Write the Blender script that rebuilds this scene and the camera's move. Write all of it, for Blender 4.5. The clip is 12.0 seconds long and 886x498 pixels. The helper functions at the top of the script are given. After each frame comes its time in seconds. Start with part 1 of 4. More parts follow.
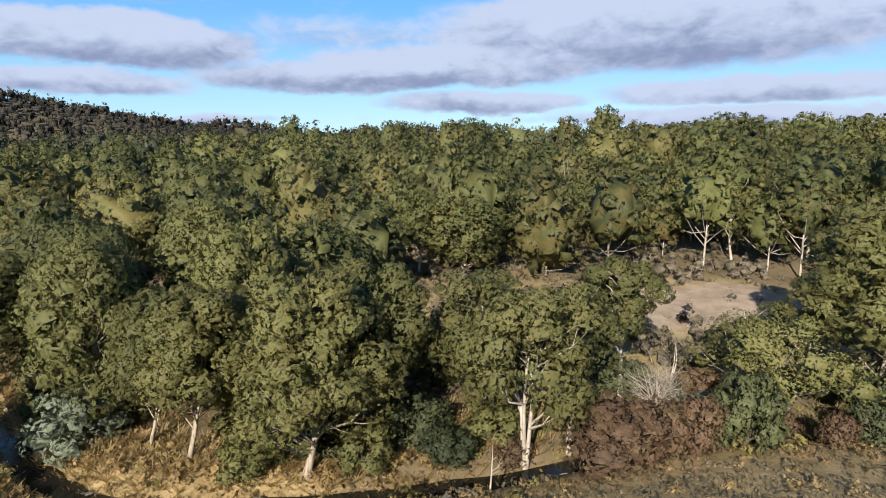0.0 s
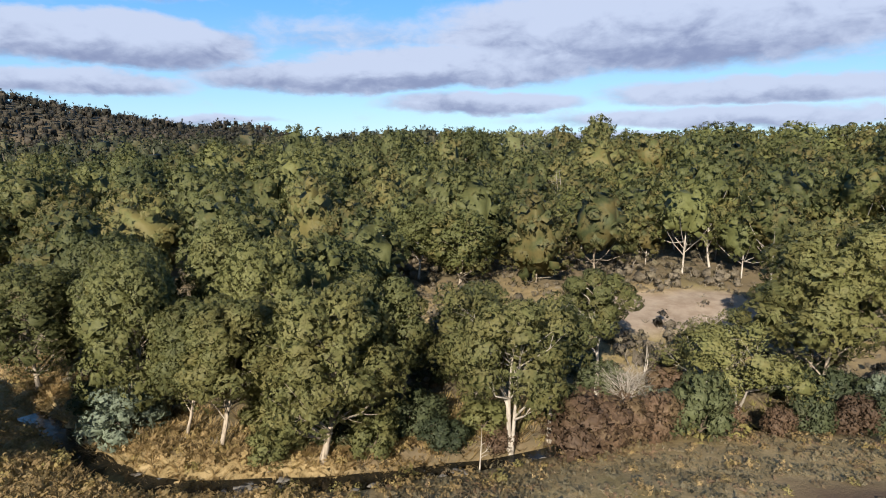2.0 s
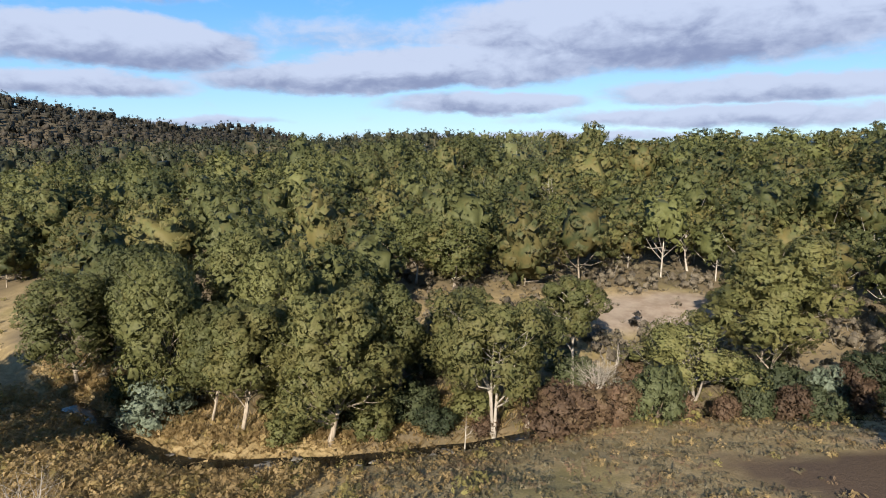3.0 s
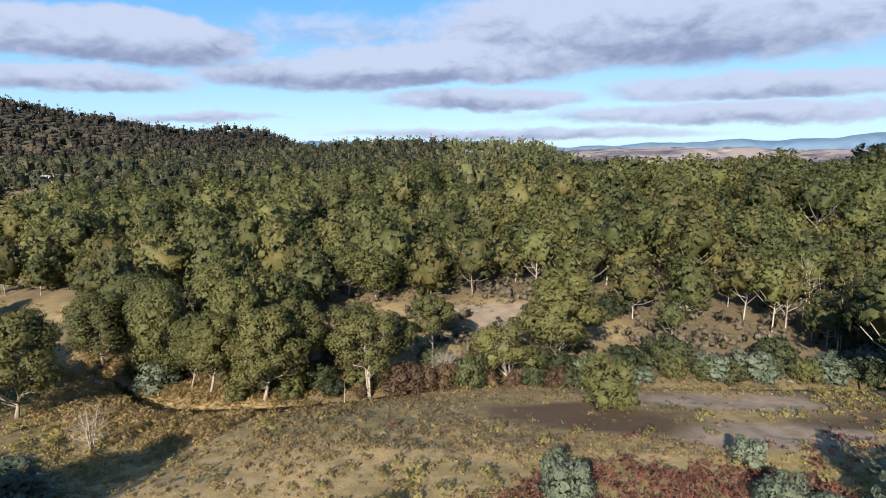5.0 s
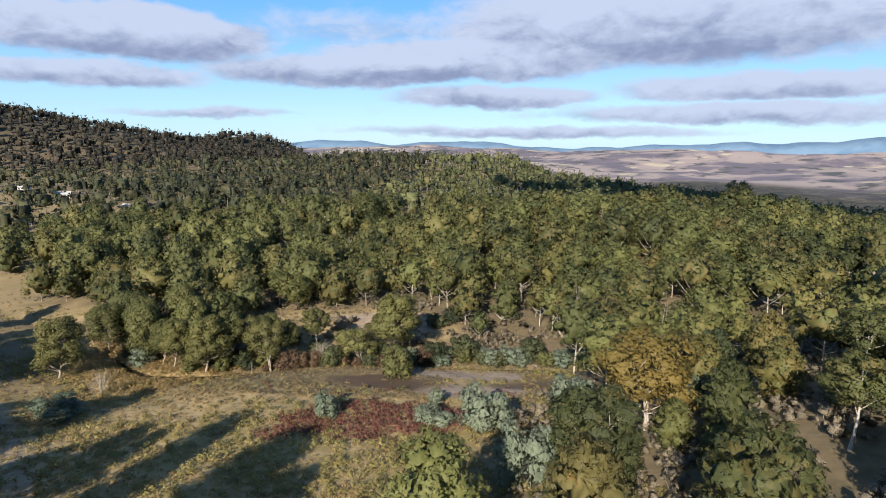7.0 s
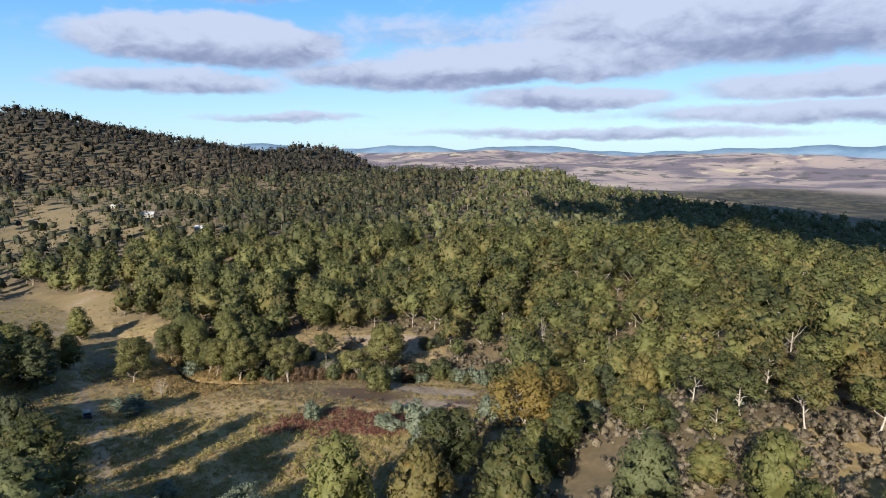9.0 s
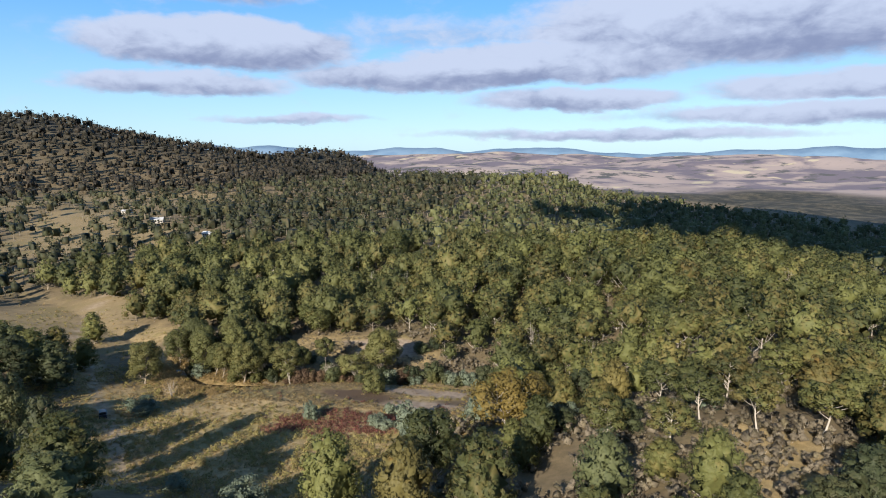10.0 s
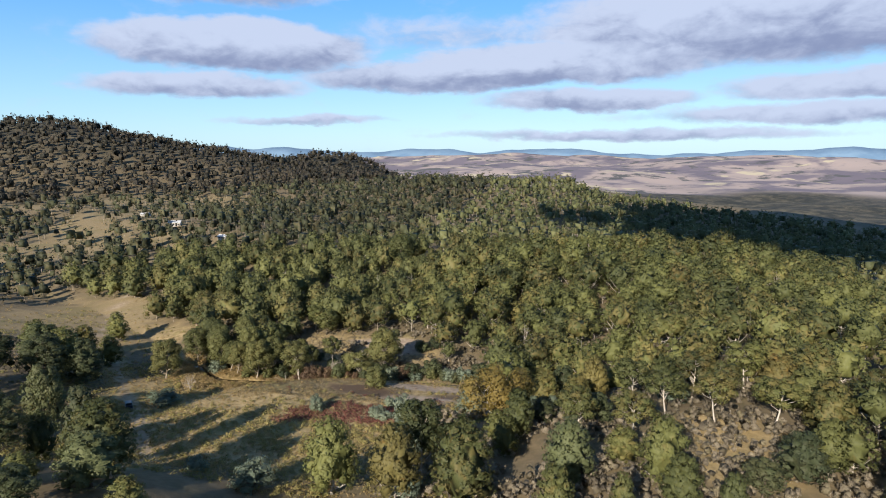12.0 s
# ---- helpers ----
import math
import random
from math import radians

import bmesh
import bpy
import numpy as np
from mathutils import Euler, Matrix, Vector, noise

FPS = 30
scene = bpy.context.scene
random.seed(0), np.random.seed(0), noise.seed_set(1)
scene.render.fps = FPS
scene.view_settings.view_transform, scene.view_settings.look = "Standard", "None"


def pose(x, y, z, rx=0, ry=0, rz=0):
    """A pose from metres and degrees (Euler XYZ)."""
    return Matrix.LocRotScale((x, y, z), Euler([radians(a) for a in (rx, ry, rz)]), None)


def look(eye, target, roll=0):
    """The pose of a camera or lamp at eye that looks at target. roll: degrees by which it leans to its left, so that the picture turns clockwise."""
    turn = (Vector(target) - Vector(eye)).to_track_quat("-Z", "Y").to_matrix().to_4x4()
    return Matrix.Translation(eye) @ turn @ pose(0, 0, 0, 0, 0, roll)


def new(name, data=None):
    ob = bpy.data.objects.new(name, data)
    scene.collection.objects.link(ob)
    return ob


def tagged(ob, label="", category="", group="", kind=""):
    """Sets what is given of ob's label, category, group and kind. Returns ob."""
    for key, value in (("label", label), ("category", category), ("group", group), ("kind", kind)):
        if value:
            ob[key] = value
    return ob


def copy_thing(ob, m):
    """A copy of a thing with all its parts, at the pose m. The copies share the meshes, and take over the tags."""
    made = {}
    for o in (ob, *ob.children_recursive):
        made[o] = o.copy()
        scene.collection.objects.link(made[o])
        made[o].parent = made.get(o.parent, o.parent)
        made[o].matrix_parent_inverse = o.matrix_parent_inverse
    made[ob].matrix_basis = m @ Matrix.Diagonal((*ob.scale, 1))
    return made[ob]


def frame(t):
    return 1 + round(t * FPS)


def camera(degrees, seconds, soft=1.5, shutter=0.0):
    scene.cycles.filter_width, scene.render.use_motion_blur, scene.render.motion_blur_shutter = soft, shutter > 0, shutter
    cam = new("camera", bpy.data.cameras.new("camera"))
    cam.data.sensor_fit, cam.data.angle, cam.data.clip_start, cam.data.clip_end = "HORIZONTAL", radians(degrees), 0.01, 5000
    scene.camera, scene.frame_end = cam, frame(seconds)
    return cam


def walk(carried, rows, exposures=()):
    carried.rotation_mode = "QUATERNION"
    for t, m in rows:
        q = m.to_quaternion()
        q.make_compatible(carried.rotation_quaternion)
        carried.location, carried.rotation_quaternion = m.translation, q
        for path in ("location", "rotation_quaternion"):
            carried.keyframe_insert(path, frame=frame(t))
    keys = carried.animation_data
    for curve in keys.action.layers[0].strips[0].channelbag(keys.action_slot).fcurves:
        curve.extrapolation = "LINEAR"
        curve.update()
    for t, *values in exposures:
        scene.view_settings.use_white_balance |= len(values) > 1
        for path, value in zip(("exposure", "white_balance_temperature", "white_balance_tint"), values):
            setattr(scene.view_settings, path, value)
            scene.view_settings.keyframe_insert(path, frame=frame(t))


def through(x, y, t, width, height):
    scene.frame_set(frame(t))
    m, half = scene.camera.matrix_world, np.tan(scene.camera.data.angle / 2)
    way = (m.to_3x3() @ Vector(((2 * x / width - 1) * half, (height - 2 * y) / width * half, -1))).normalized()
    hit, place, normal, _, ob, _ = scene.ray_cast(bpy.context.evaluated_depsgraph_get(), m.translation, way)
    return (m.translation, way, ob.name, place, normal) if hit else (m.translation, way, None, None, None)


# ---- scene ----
cam = camera(70.6, 12.0, soft=1.0)


PATH = [
    (0, (-0.645, -4.984, 22.466), (-0.683, -3.008, 22.159), 0.1),
    (0.5, (-0.608, -6.36, 22.922), (-0.645, -4.384, 22.614), 0.1),
    (1, (-0.554, -7.944, 23.578), (-0.591, -5.968, 23.271), 0.1),
    (1.5, (-0.496, -9.687, 24.199), (-0.532, -7.71, 23.893), 0.1),
    (2, (-0.311, -11.759, 24.785), (-0.347, -9.783, 24.48), 0.1),
    (2.5, (0.057, -14.699, 25.735), (0.021, -12.723, 25.431), 0.1),
    (2.7, (0.408, -16.295, 26.128), (0.368, -14.319, 25.825), 0.0),
    (4.3, (7.832, -38.873, 32.993), (7.787, -36.899, 32.673), -0.4),
    (4.5, (10.347, -42.688, 34.145), (10.305, -40.714, 33.829), -0.3),
    (5, (17.154, -52.032, 37.129), (17.114, -50.057, 36.813), 0.0),
    (5.5, (25.014, -65.253, 40.683), (24.968, -63.279, 40.367), 0.1),
    (6, (32.21, -79.797, 45.05), (32.159, -77.823, 44.731), 0.1),
    (6.5, (41.652, -94.084, 50.031), (41.603, -92.111, 49.706), 0.2),
    (6.7, (45.432, -99.846, 52.045), (45.385, -97.873, 51.721), 0.4),
    (8.3, (73.09, -133.994, 68.091), (72.829, -132.037, 67.768), 0.3),
    (8.5, (75.516, -136.839, 69.655), (75.241, -134.884, 69.337), 0.2),
    (9, (79.956, -142.399, 73.384), (79.667, -140.445, 73.066), 0.2),
    (9.5, (83.533, -147.729, 76.239), (83.23, -145.778, 75.924), 0.2),
    (10, (86.321, -152.386, 77.971), (86.009, -150.436, 77.657), 0.1),
    (10.5, (88.944, -156.57, 79.415), (88.629, -154.62, 79.102), 0.1),
    (11, (90.647, -159.946, 80.316), (90.325, -157.997, 80.004), 0.1),
    (11.5, (92.361, -162.806, 81.148), (92.021, -160.86, 80.836), 0.0),
    (12, (93.851, -165.91, 81.971), (93.497, -163.966, 81.659), 0.0),
]
walk(cam, [(t, look(eye, target, roll)) for t, eye, target, roll in PATH], [(0, 0.69), (12, 0.69)])


# ---------------------------------------------------------------- sky and sun
SUN_AZ = radians(180 + 15)      # the light comes over the left shoulder
SUN_EL = radians(24.5)
sun_from = Vector((math.sin(SUN_AZ) * math.cos(SUN_EL), math.cos(SUN_AZ) * math.cos(SUN_EL), math.sin(SUN_EL)))


class Graph:
    """Short hand for building maths in a node tree."""

    def __init__(self, tree):
        self.t = tree

    def put(self, socket, value):
        if isinstance(value, bpy.types.NodeSocket):
            self.t.links.new(value, socket)
        else:
            socket.default_value = value

    def m(self, op, a, b=0.0, c=0.0, clamp=False):
        n = self.t.nodes.new("ShaderNodeMath")
        n.operation, n.use_clamp = op, clamp
        for s, v in zip(n.inputs, (a, b, c)):
            self.put(s, v)
        return n.outputs[0]

    def step(self, x, lo, hi, a=0.0, b=1.0):
        n = self.t.nodes.new("ShaderNodeMapRange")
        n.interpolation_type = "SMOOTHSTEP"
        for i, v in enumerate((x, lo, hi, a, b)):
            self.put(n.inputs[i], v)
        return n.outputs[0]

    def mix(self, f, a, b, blend="MIX"):
        n = self.t.nodes.new("ShaderNodeMix")
        n.data_type, n.blend_type = "RGBA", blend
        self.put(n.inputs[0], f)
        for i, v in ((6, a), (7, b)):
            self.put(n.inputs[i], v if isinstance(v, bpy.types.NodeSocket) else (*v, 1.0))
        return n.outputs[2]

    def noise(self, vec, scale, detail=4.0, rough=0.55, distort=0.0):
        n = self.t.nodes.new("ShaderNodeTexNoise")
        if vec is not None:
            self.put(n.inputs["Vector"], vec)
        n.inputs["Scale"].default_value = scale
        n.inputs["Detail"].default_value = detail
        n.inputs["Roughness"].default_value = rough
        n.inputs["Distortion"].default_value = distort
        return n.outputs[0]

    def xyz(self, x, y, z):
        n = self.t.nodes.new("ShaderNodeCombineXYZ")
        for s, v in zip(n.inputs, (x, y, z)):
            self.put(s, v)
        return n.outputs[0]


world = bpy.data.worlds.new("sky")
scene.world = world
world.use_nodes = True
wt = world.node_tree
wt.nodes.clear()
g = Graph(wt)
sky = wt.nodes.new("ShaderNodeTexSky")
sky.sky_type, sky.sun_disc = "NISHITA", False
sky.sun_elevation, sky.sun_rotation = SUN_EL, SUN_AZ
sky.altitude, sky.air_density, sky.dust_density, sky.ozone_density = 400, 1.0, 0.3, 1.6
tc = wt.nodes.new("ShaderNodeTexCoord")
sep = wt.nodes.new("ShaderNodeSeparateXYZ")
wt.links.new(tc.outputs["Generated"], sep.inputs[0])
az = g.m("MULTIPLY", g.m("ARCTAN2", sep.outputs[0], sep.outputs[1]), 57.2958)
el = g.m("MULTIPLY", g.m("ARCSINE", sep.outputs[2]), 57.2958)
# clouds are flat streets: noise is stretched along the horizon
flat = g.xyz(g.m("MULTIPLY", az, 0.09), g.m("MULTIPLY", el, 0.30), 0.0)
warp = g.m("SUBTRACT", g.noise(flat, 1.3, 5.0, 0.6), 0.5)
warp2 = g.m("SUBTRACT", g.noise(g.xyz(g.m("MULTIPLY", az, 0.2), g.m("MULTIPLY", el, 0.45), 7.0), 1.1, 6.0, 0.62), 0.5)
az_w = g.m("ADD", az, g.m("MULTIPLY", warp, 6.0))
el_w = g.m("ADD", el, g.m("MULTIPLY", warp2, 1.7))
# each cloud bank: azimuth, elevation, half width, half height, strength
BANKS = ((18, 10.3, 24, 4.1, 1.45), (0, 7.4, 16, 2.0, 1.25), (-27.5, 8.6, 13, 2.5, 1.45), (-8, 10.0, 15, 2.0, 0.45), (-29, 13.9, 13, 2.6, 1.0), (-11, 6.4, 14, 1.7, 1.3),
         (36, 14.5, 8, 2.4, 1.1), (2, 4.3, 11, 1.2, 1.1), (26, 5.0, 16, 1.4, 1.1), (-31, 5.3, 11, 1.3, 1.1), (22, 2.9, 19, 1.1, 0.95), (6, 1.3, 20, 0.7, 0.8), (-22, 2.6, 9, 0.5, 0.7))
field, lift = None, None
for a0, e0, ra, re, power in BANKS:
    u = g.m("DIVIDE", g.m("SUBTRACT", az_w, a0), ra)
    v = g.m("DIVIDE", g.m("SUBTRACT", el_w, e0), re)
    f = g.m("MULTIPLY", g.m("SUBTRACT", 1.0, g.m("ADD", g.m("MULTIPLY", u, u), g.m("MULTIPLY", v, v)), clamp=True), power)
    up = g.m("MULTIPLY", f, v)
    field = f if field is None else g.m("MAXIMUM", field, f)
    lift = up if lift is None else g.m("ADD", lift, up)
# elsewhere round the sky broken cloud goes on
rest = g.m("MULTIPLY", g.step(g.noise(flat, 0.7, 5.0, 0.6), 0.5, 0.72), g.step(el, 15.0, 24.0))
field = g.m("MAXIMUM", field, rest)
puff = g.noise(g.xyz(g.m("MULTIPLY", az, 0.17), g.m("MULTIPLY", el, 0.34), 3.0), 1.5, 5.0, 0.52, 0.5)
curl = g.noise(g.xyz(g.m("MULTIPLY", az, 0.5), g.m("MULTIPLY", el, 0.9), 5.0), 1.6, 6.0, 0.6, 0.3)
thick = g.m("ADD", field, g.m("ADD", g.m("MULTIPLY", g.m("SUBTRACT", puff, 0.5), 0.75), g.m("MULTIPLY", g.m("SUBTRACT", curl, 0.5), 0.35)))
mask = g.m("MULTIPLY", g.step(thick, 0.04, 0.7), 0.97)
bright = g.m("ADD", g.m("MULTIPLY", lift, 0.75), g.m("MULTIPLY", g.m("SUBTRACT", puff, 0.45), 1.5))
bright = g.m("ADD", bright, g.m("MULTIPLY", g.m("SUBTRACT", curl, 0.5), 0.5))
cloud = g.mix(g.step(bright, -0.62, 0.34), (0.285, 0.34, 0.545), (0.64, 0.73, 0.95))
blue = g.mix(g.step(el, -1.0, 15.0), (0.40, 0.74, 1.0), (0.085, 0.42, 0.98))
blue = g.mix(g.step(el, 15.0, 60.0), blue, (0.035, 0.12, 0.34))
bg_sky = wt.nodes.new("ShaderNodeBackground")
wt.links.new(sky.outputs[0], bg_sky.inputs[0])
bg_sky.inputs[1].default_value = 0.025
bg_blue = wt.nodes.new("ShaderNodeBackground")
wt.links.new(blue, bg_blue.inputs[0])
bg_blue.inputs[1].default_value = 0.50
bg_cloud = wt.nodes.new("ShaderNodeBackground")
wt.links.new(cloud, bg_cloud.inputs[0])
bg_cloud.inputs[1].default_value = 0.585
add = wt.nodes.new("ShaderNodeAddShader")
wt.links.new(bg_sky.outputs[0], add.inputs[0])
wt.links.new(bg_blue.outputs[0], add.inputs[1])
ms = wt.nodes.new("ShaderNodeMixShader")
wt.links.new(mask, ms.inputs[0])
wt.links.new(add.outputs[0], ms.inputs[1])
wt.links.new(bg_cloud.outputs[0], ms.inputs[2])
out = wt.nodes.new("ShaderNodeOutputWorld")
wt.links.new(ms.outputs[0], out.inputs[0])

lamp = bpy.data.lights.new("sun", "SUN")
lamp.energy, lamp.angle, lamp.color = 6.2, radians(0.6), (1.0, 0.90, 0.75)
sun = new("sun", lamp)
sun.matrix_world = look(sun_from * 500, (0, 0, 0))


# ---------------------------------------------------------------- materials
def surface(name, rough=0.85):
    mat = bpy.data.materials.new(name)
    mat.use_nodes = True
    t = mat.node_tree
    bsdf = t.nodes["Principled BSDF"]
    bsdf.inputs["Roughness"].default_value = rough
    bsdf.inputs["Specular IOR Level"].default_value = 0.25
    return mat, Graph(t), bsdf


def place_of(gr):
    n = gr.t.nodes.new("ShaderNodeNewGeometry")
    return n.outputs["Position"], n.outputs["Random Per Island"]


def bump(gr, bsdf, height, strength=0.4, distance=0.1):
    n = gr.t.nodes.new("ShaderNodeBump")
    n.inputs["Strength"].default_value, n.inputs["Distance"].default_value = strength, distance
    gr.put(n.inputs["Height"], height)
    gr.t.links.new(n.outputs[0], bsdf.inputs["Normal"])


def leaf_material(name, dark, light, warm, warm_share=0.3, through=0.26, grain=1.9, holes=0.0):
    """Leaves: a tone for each tree, another for each spray, warm tips here and there. Returns the loose outer leaves,
    with gaps between them (holes: how fine, if any), and the closed leaves inside."""
    made = []
    for inside in (False, True):
        mat, gr, bsdf = surface(name + ("_inner" if inside else ""), 0.65)
        pos, island = place_of(gr)
        info = gr.t.nodes.new("ShaderNodeObjectInfo").outputs["Random"]
        att = gr.t.nodes.new("ShaderNodeAttribute")
        att.attribute_name = "tint"
        tone = gr.m("FRACT", gr.m("ADD", info, att.outputs["Fac"]))
        fine = gr.noise(pos, grain, 4.0, 0.7)
        wide = gr.m("MULTIPLY", gr.m("SUBTRACT", gr.noise(pos, 0.03, 3.0), 0.5), 1.3)
        pick = gr.m("ADD", gr.m("ADD", wide, gr.m("MULTIPLY_ADD", tone, 0.7, 0.05)), gr.m("MULTIPLY", gr.m("SUBTRACT", island, 0.4), 0.3))
        pick = gr.m("ADD", pick, gr.m("MULTIPLY", gr.m("SUBTRACT", fine, 0.5), 1.0), clamp=True)
        # besides leaf tone, the wide range puts shadows between clumps into the colour
        base = gr.mix(pick, dark, light)
        clump = gr.noise(pos, 0.5, 2.0)
        tip = gr.m("MULTIPLY", gr.step(gr.m("ADD", clump, gr.m("MULTIPLY", gr.m("FRACT", gr.m("MULTIPLY", tone, 7.3)), 0.35)), 0.66, 0.95), warm_share)
        col = gr.mix(tip, base, warm)
        gr.put(bsdf.inputs["Base Color"], col)
        bump(gr, bsdf, fine, 0.25, 0.1)
        tr = gr.t.nodes.new("ShaderNodeBsdfTranslucent")
        gr.put(tr.inputs[0], gr.mix(0.6, col, (light[0] * 1.25, light[1] * 1.3, light[2])))
        mx = gr.t.nodes.new("ShaderNodeMixShader")
        mx.inputs[0].default_value = through
        gr.t.links.new(bsdf.outputs[0], mx.inputs[1])
        gr.t.links.new(tr.outputs[0], mx.inputs[2])
        last = mx.outputs[0]
        if holes and not inside:
            gap = gr.t.nodes.new("ShaderNodeMixShader")
            clear = gr.t.nodes.new("ShaderNodeBsdfTransparent")
            gr.put(gap.inputs[0], gr.m("GREATER_THAN", gr.noise(pos, holes, 2.0, 0.6), 0.46))
            gr.t.links.new(clear.outputs[0], gap.inputs[1])
            gr.t.links.new(last, gap.inputs[2])
            last = gap.outputs[0]
        gr.t.links.new(last, gr.t.nodes["Material Output"].inputs[0])
        made.append(mat)
    return made


def bark_material(name, pale, dark, streak=0.5):
    mat, gr, bsdf = surface(name, 0.8)
    pos, island = place_of(gr)
    s = gr.t.nodes.new("ShaderNodeVectorMath")
    s.operation = "MULTIPLY"
    gr.put(s.inputs[0], pos)
    s.inputs[1].default_value = (3.0, 3.0, 0.7)
    n = gr.noise(s.outputs[0], 1.6, 5.0, 0.65)
    gr.put(bsdf.inputs["Base Color"], gr.mix(gr.step(n, streak - 0.15, streak + 0.2), pale, dark))
    bump(gr, bsdf, n, 0.5, 0.05)
    return mat


M_GUM = leaf_material("leaves_gum", (0.041, 0.051, 0.021), (0.153, 0.156, 0.057), (0.20, 0.135, 0.05), 0.35, grain=2.2, holes=4.5)
M_FAR = leaf_material("leaves_gum_far", (0.045, 0.055, 0.026), (0.152, 0.160, 0.069), (0.18, 0.125, 0.05), 0.35, grain=1.4)
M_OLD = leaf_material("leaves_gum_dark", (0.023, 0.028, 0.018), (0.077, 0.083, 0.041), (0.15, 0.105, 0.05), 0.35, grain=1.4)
M_LIGHT = leaf_material("leaves_light_olive", (0.041, 0.050, 0.021), (0.147, 0.154, 0.052), (0.21, 0.14, 0.05), 0.4, grain=2.2, holes=5.0)
M_NEAR = leaf_material("leaves_gum_fine", (0.049, 0.057, 0.023), (0.169, 0.170, 0.062), (0.19, 0.14, 0.05), 0.25, grain=3.0, holes=12.0)
M_MIDDLE = leaf_material("leaves_olive", (0.041, 0.050, 0.020), (0.149, 0.153, 0.052), (0.215, 0.14, 0.045), 0.35, grain=4.0, holes=9.0)
M_TIPS = leaf_material("leaves_gold_tips", (0.069, 0.064, 0.025), (0.186, 0.156, 0.053), (0.25, 0.14, 0.04), 0.7, grain=4.0, holes=9.0)
M_DEEP = leaf_material("leaves_deep_green", (0.029, 0.040, 0.022), (0.103, 0.116, 0.052), (0.11, 0.09, 0.045), 0.25, grain=4.0, holes=8.0)
M_PINE = leaf_material("needles_pine", (0.018, 0.040, 0.022), (0.046, 0.082, 0.038), (0.05, 0.06, 0.03), 0.2, grain=2.0)
M_GOLD = leaf_material("leaves_gold", (0.13, 0.100, 0.030), (0.29, 0.205, 0.055), (0.28, 0.16, 0.045), 0.6, grain=4.0, holes=8.0)
# hill leaves are darkened and greyed: cloud shade put into the colour
M_HILL = leaf_material("leaves_hill_shaded", (0.020, 0.020, 0.015), (0.053, 0.048, 0.034), (0.12, 0.088, 0.07), 0.4, grain=0.8)
M_WATTLE = leaf_material("leaves_grey_green", (0.085, 0.112, 0.082), (0.19, 0.222, 0.158), (0.17, 0.20, 0.14), 0.3, 0.2, 8.0, 12.0)
M_RUST = leaf_material("leaves_rust", (0.070, 0.046, 0.030), (0.17, 0.108, 0.068), (0.15, 0.12, 0.05), 0.3, 0.2, 9.0, 14.0)
M_HEATH = leaf_material("leaves_red_heath", (0.078, 0.034, 0.028), (0.20, 0.080, 0.062), (0.17, 0.13, 0.08), 0.5, 0.2, 9.0, 12.0)
M_SCRUB = leaf_material("leaves_scrub", (0.098, 0.082, 0.061), (0.238, 0.201, 0.148), (0.16, 0.14, 0.07), 0.45, 0.2, 7.0, 9.0)
M_GRASS = leaf_material("grass_dry", (0.20, 0.142, 0.068), (0.40, 0.295, 0.15), (0.26, 0.22, 0.07), 0.5, 0.4, 2.5, 9.0)
M_MOSS = leaf_material("low_plants", (0.072, 0.064, 0.038), (0.187, 0.157, 0.098), (0.20, 0.10, 0.06), 0.5, 0.2, 6.0, 18.0)
M_TUFT = leaf_material("grass_olive", (0.12, 0.105, 0.038), (0.31, 0.265, 0.105), (0.22, 0.205, 0.06), 0.5, 0.3, 5.0, 10.0)
M_BARK = bark_material("bark_gum", (0.34, 0.29, 0.23), (0.12, 0.095, 0.07), 0.52)
M_WHITE = bark_material("bark_bleached", (0.42, 0.38, 0.33), (0.22, 0.185, 0.15), 0.54)
M_DARKBARK = bark_material("bark_dark", (0.13, 0.10, 0.075), (0.06, 0.045, 0.035))


# ---------------------------------------------------------------- lie of the land
def sst(a, b, v):
    u = np.clip((np.asarray(v, float) - a) / (b - a), 0, 1)
    return u * u * (3 - 2 * u)


CREEK_X = (-400, -140, -70, -47, -36, -28, -22, -14, -7, 0, 5, 10, 15, 25, 40, 60, 80, 100, 200)
CREEK_Y = (230, 112, 66, 47.5, 40.5, 33, 30, 30.8, 31.4, 33.3, 35, 37.5, 39.8, 40.5, 40, 39.5, 39.5, 41, 45)


def creek_y(x):
    return sum(np.interp(np.asarray(x, float) + o, CREEK_X, CREEK_Y) for o in (-3, -1, 1, 3)) / 4


def wave(x, y, s, k):
    """Cheap smooth relief, about -1 to 1."""
    x, y = np.asarray(x, float) / s, np.asarray(y, float) / s
    return (np.sin(x * 1.3 + k + 1.1 * np.sin(y * 0.9 + k * 2)) + np.sin(y * 1.7 + 2.3 * k + 1.3 * np.sin(x * 0.8 + k)) + np.sin((x + y) * 2.9 + k * 5) * 0.5) / 2.5


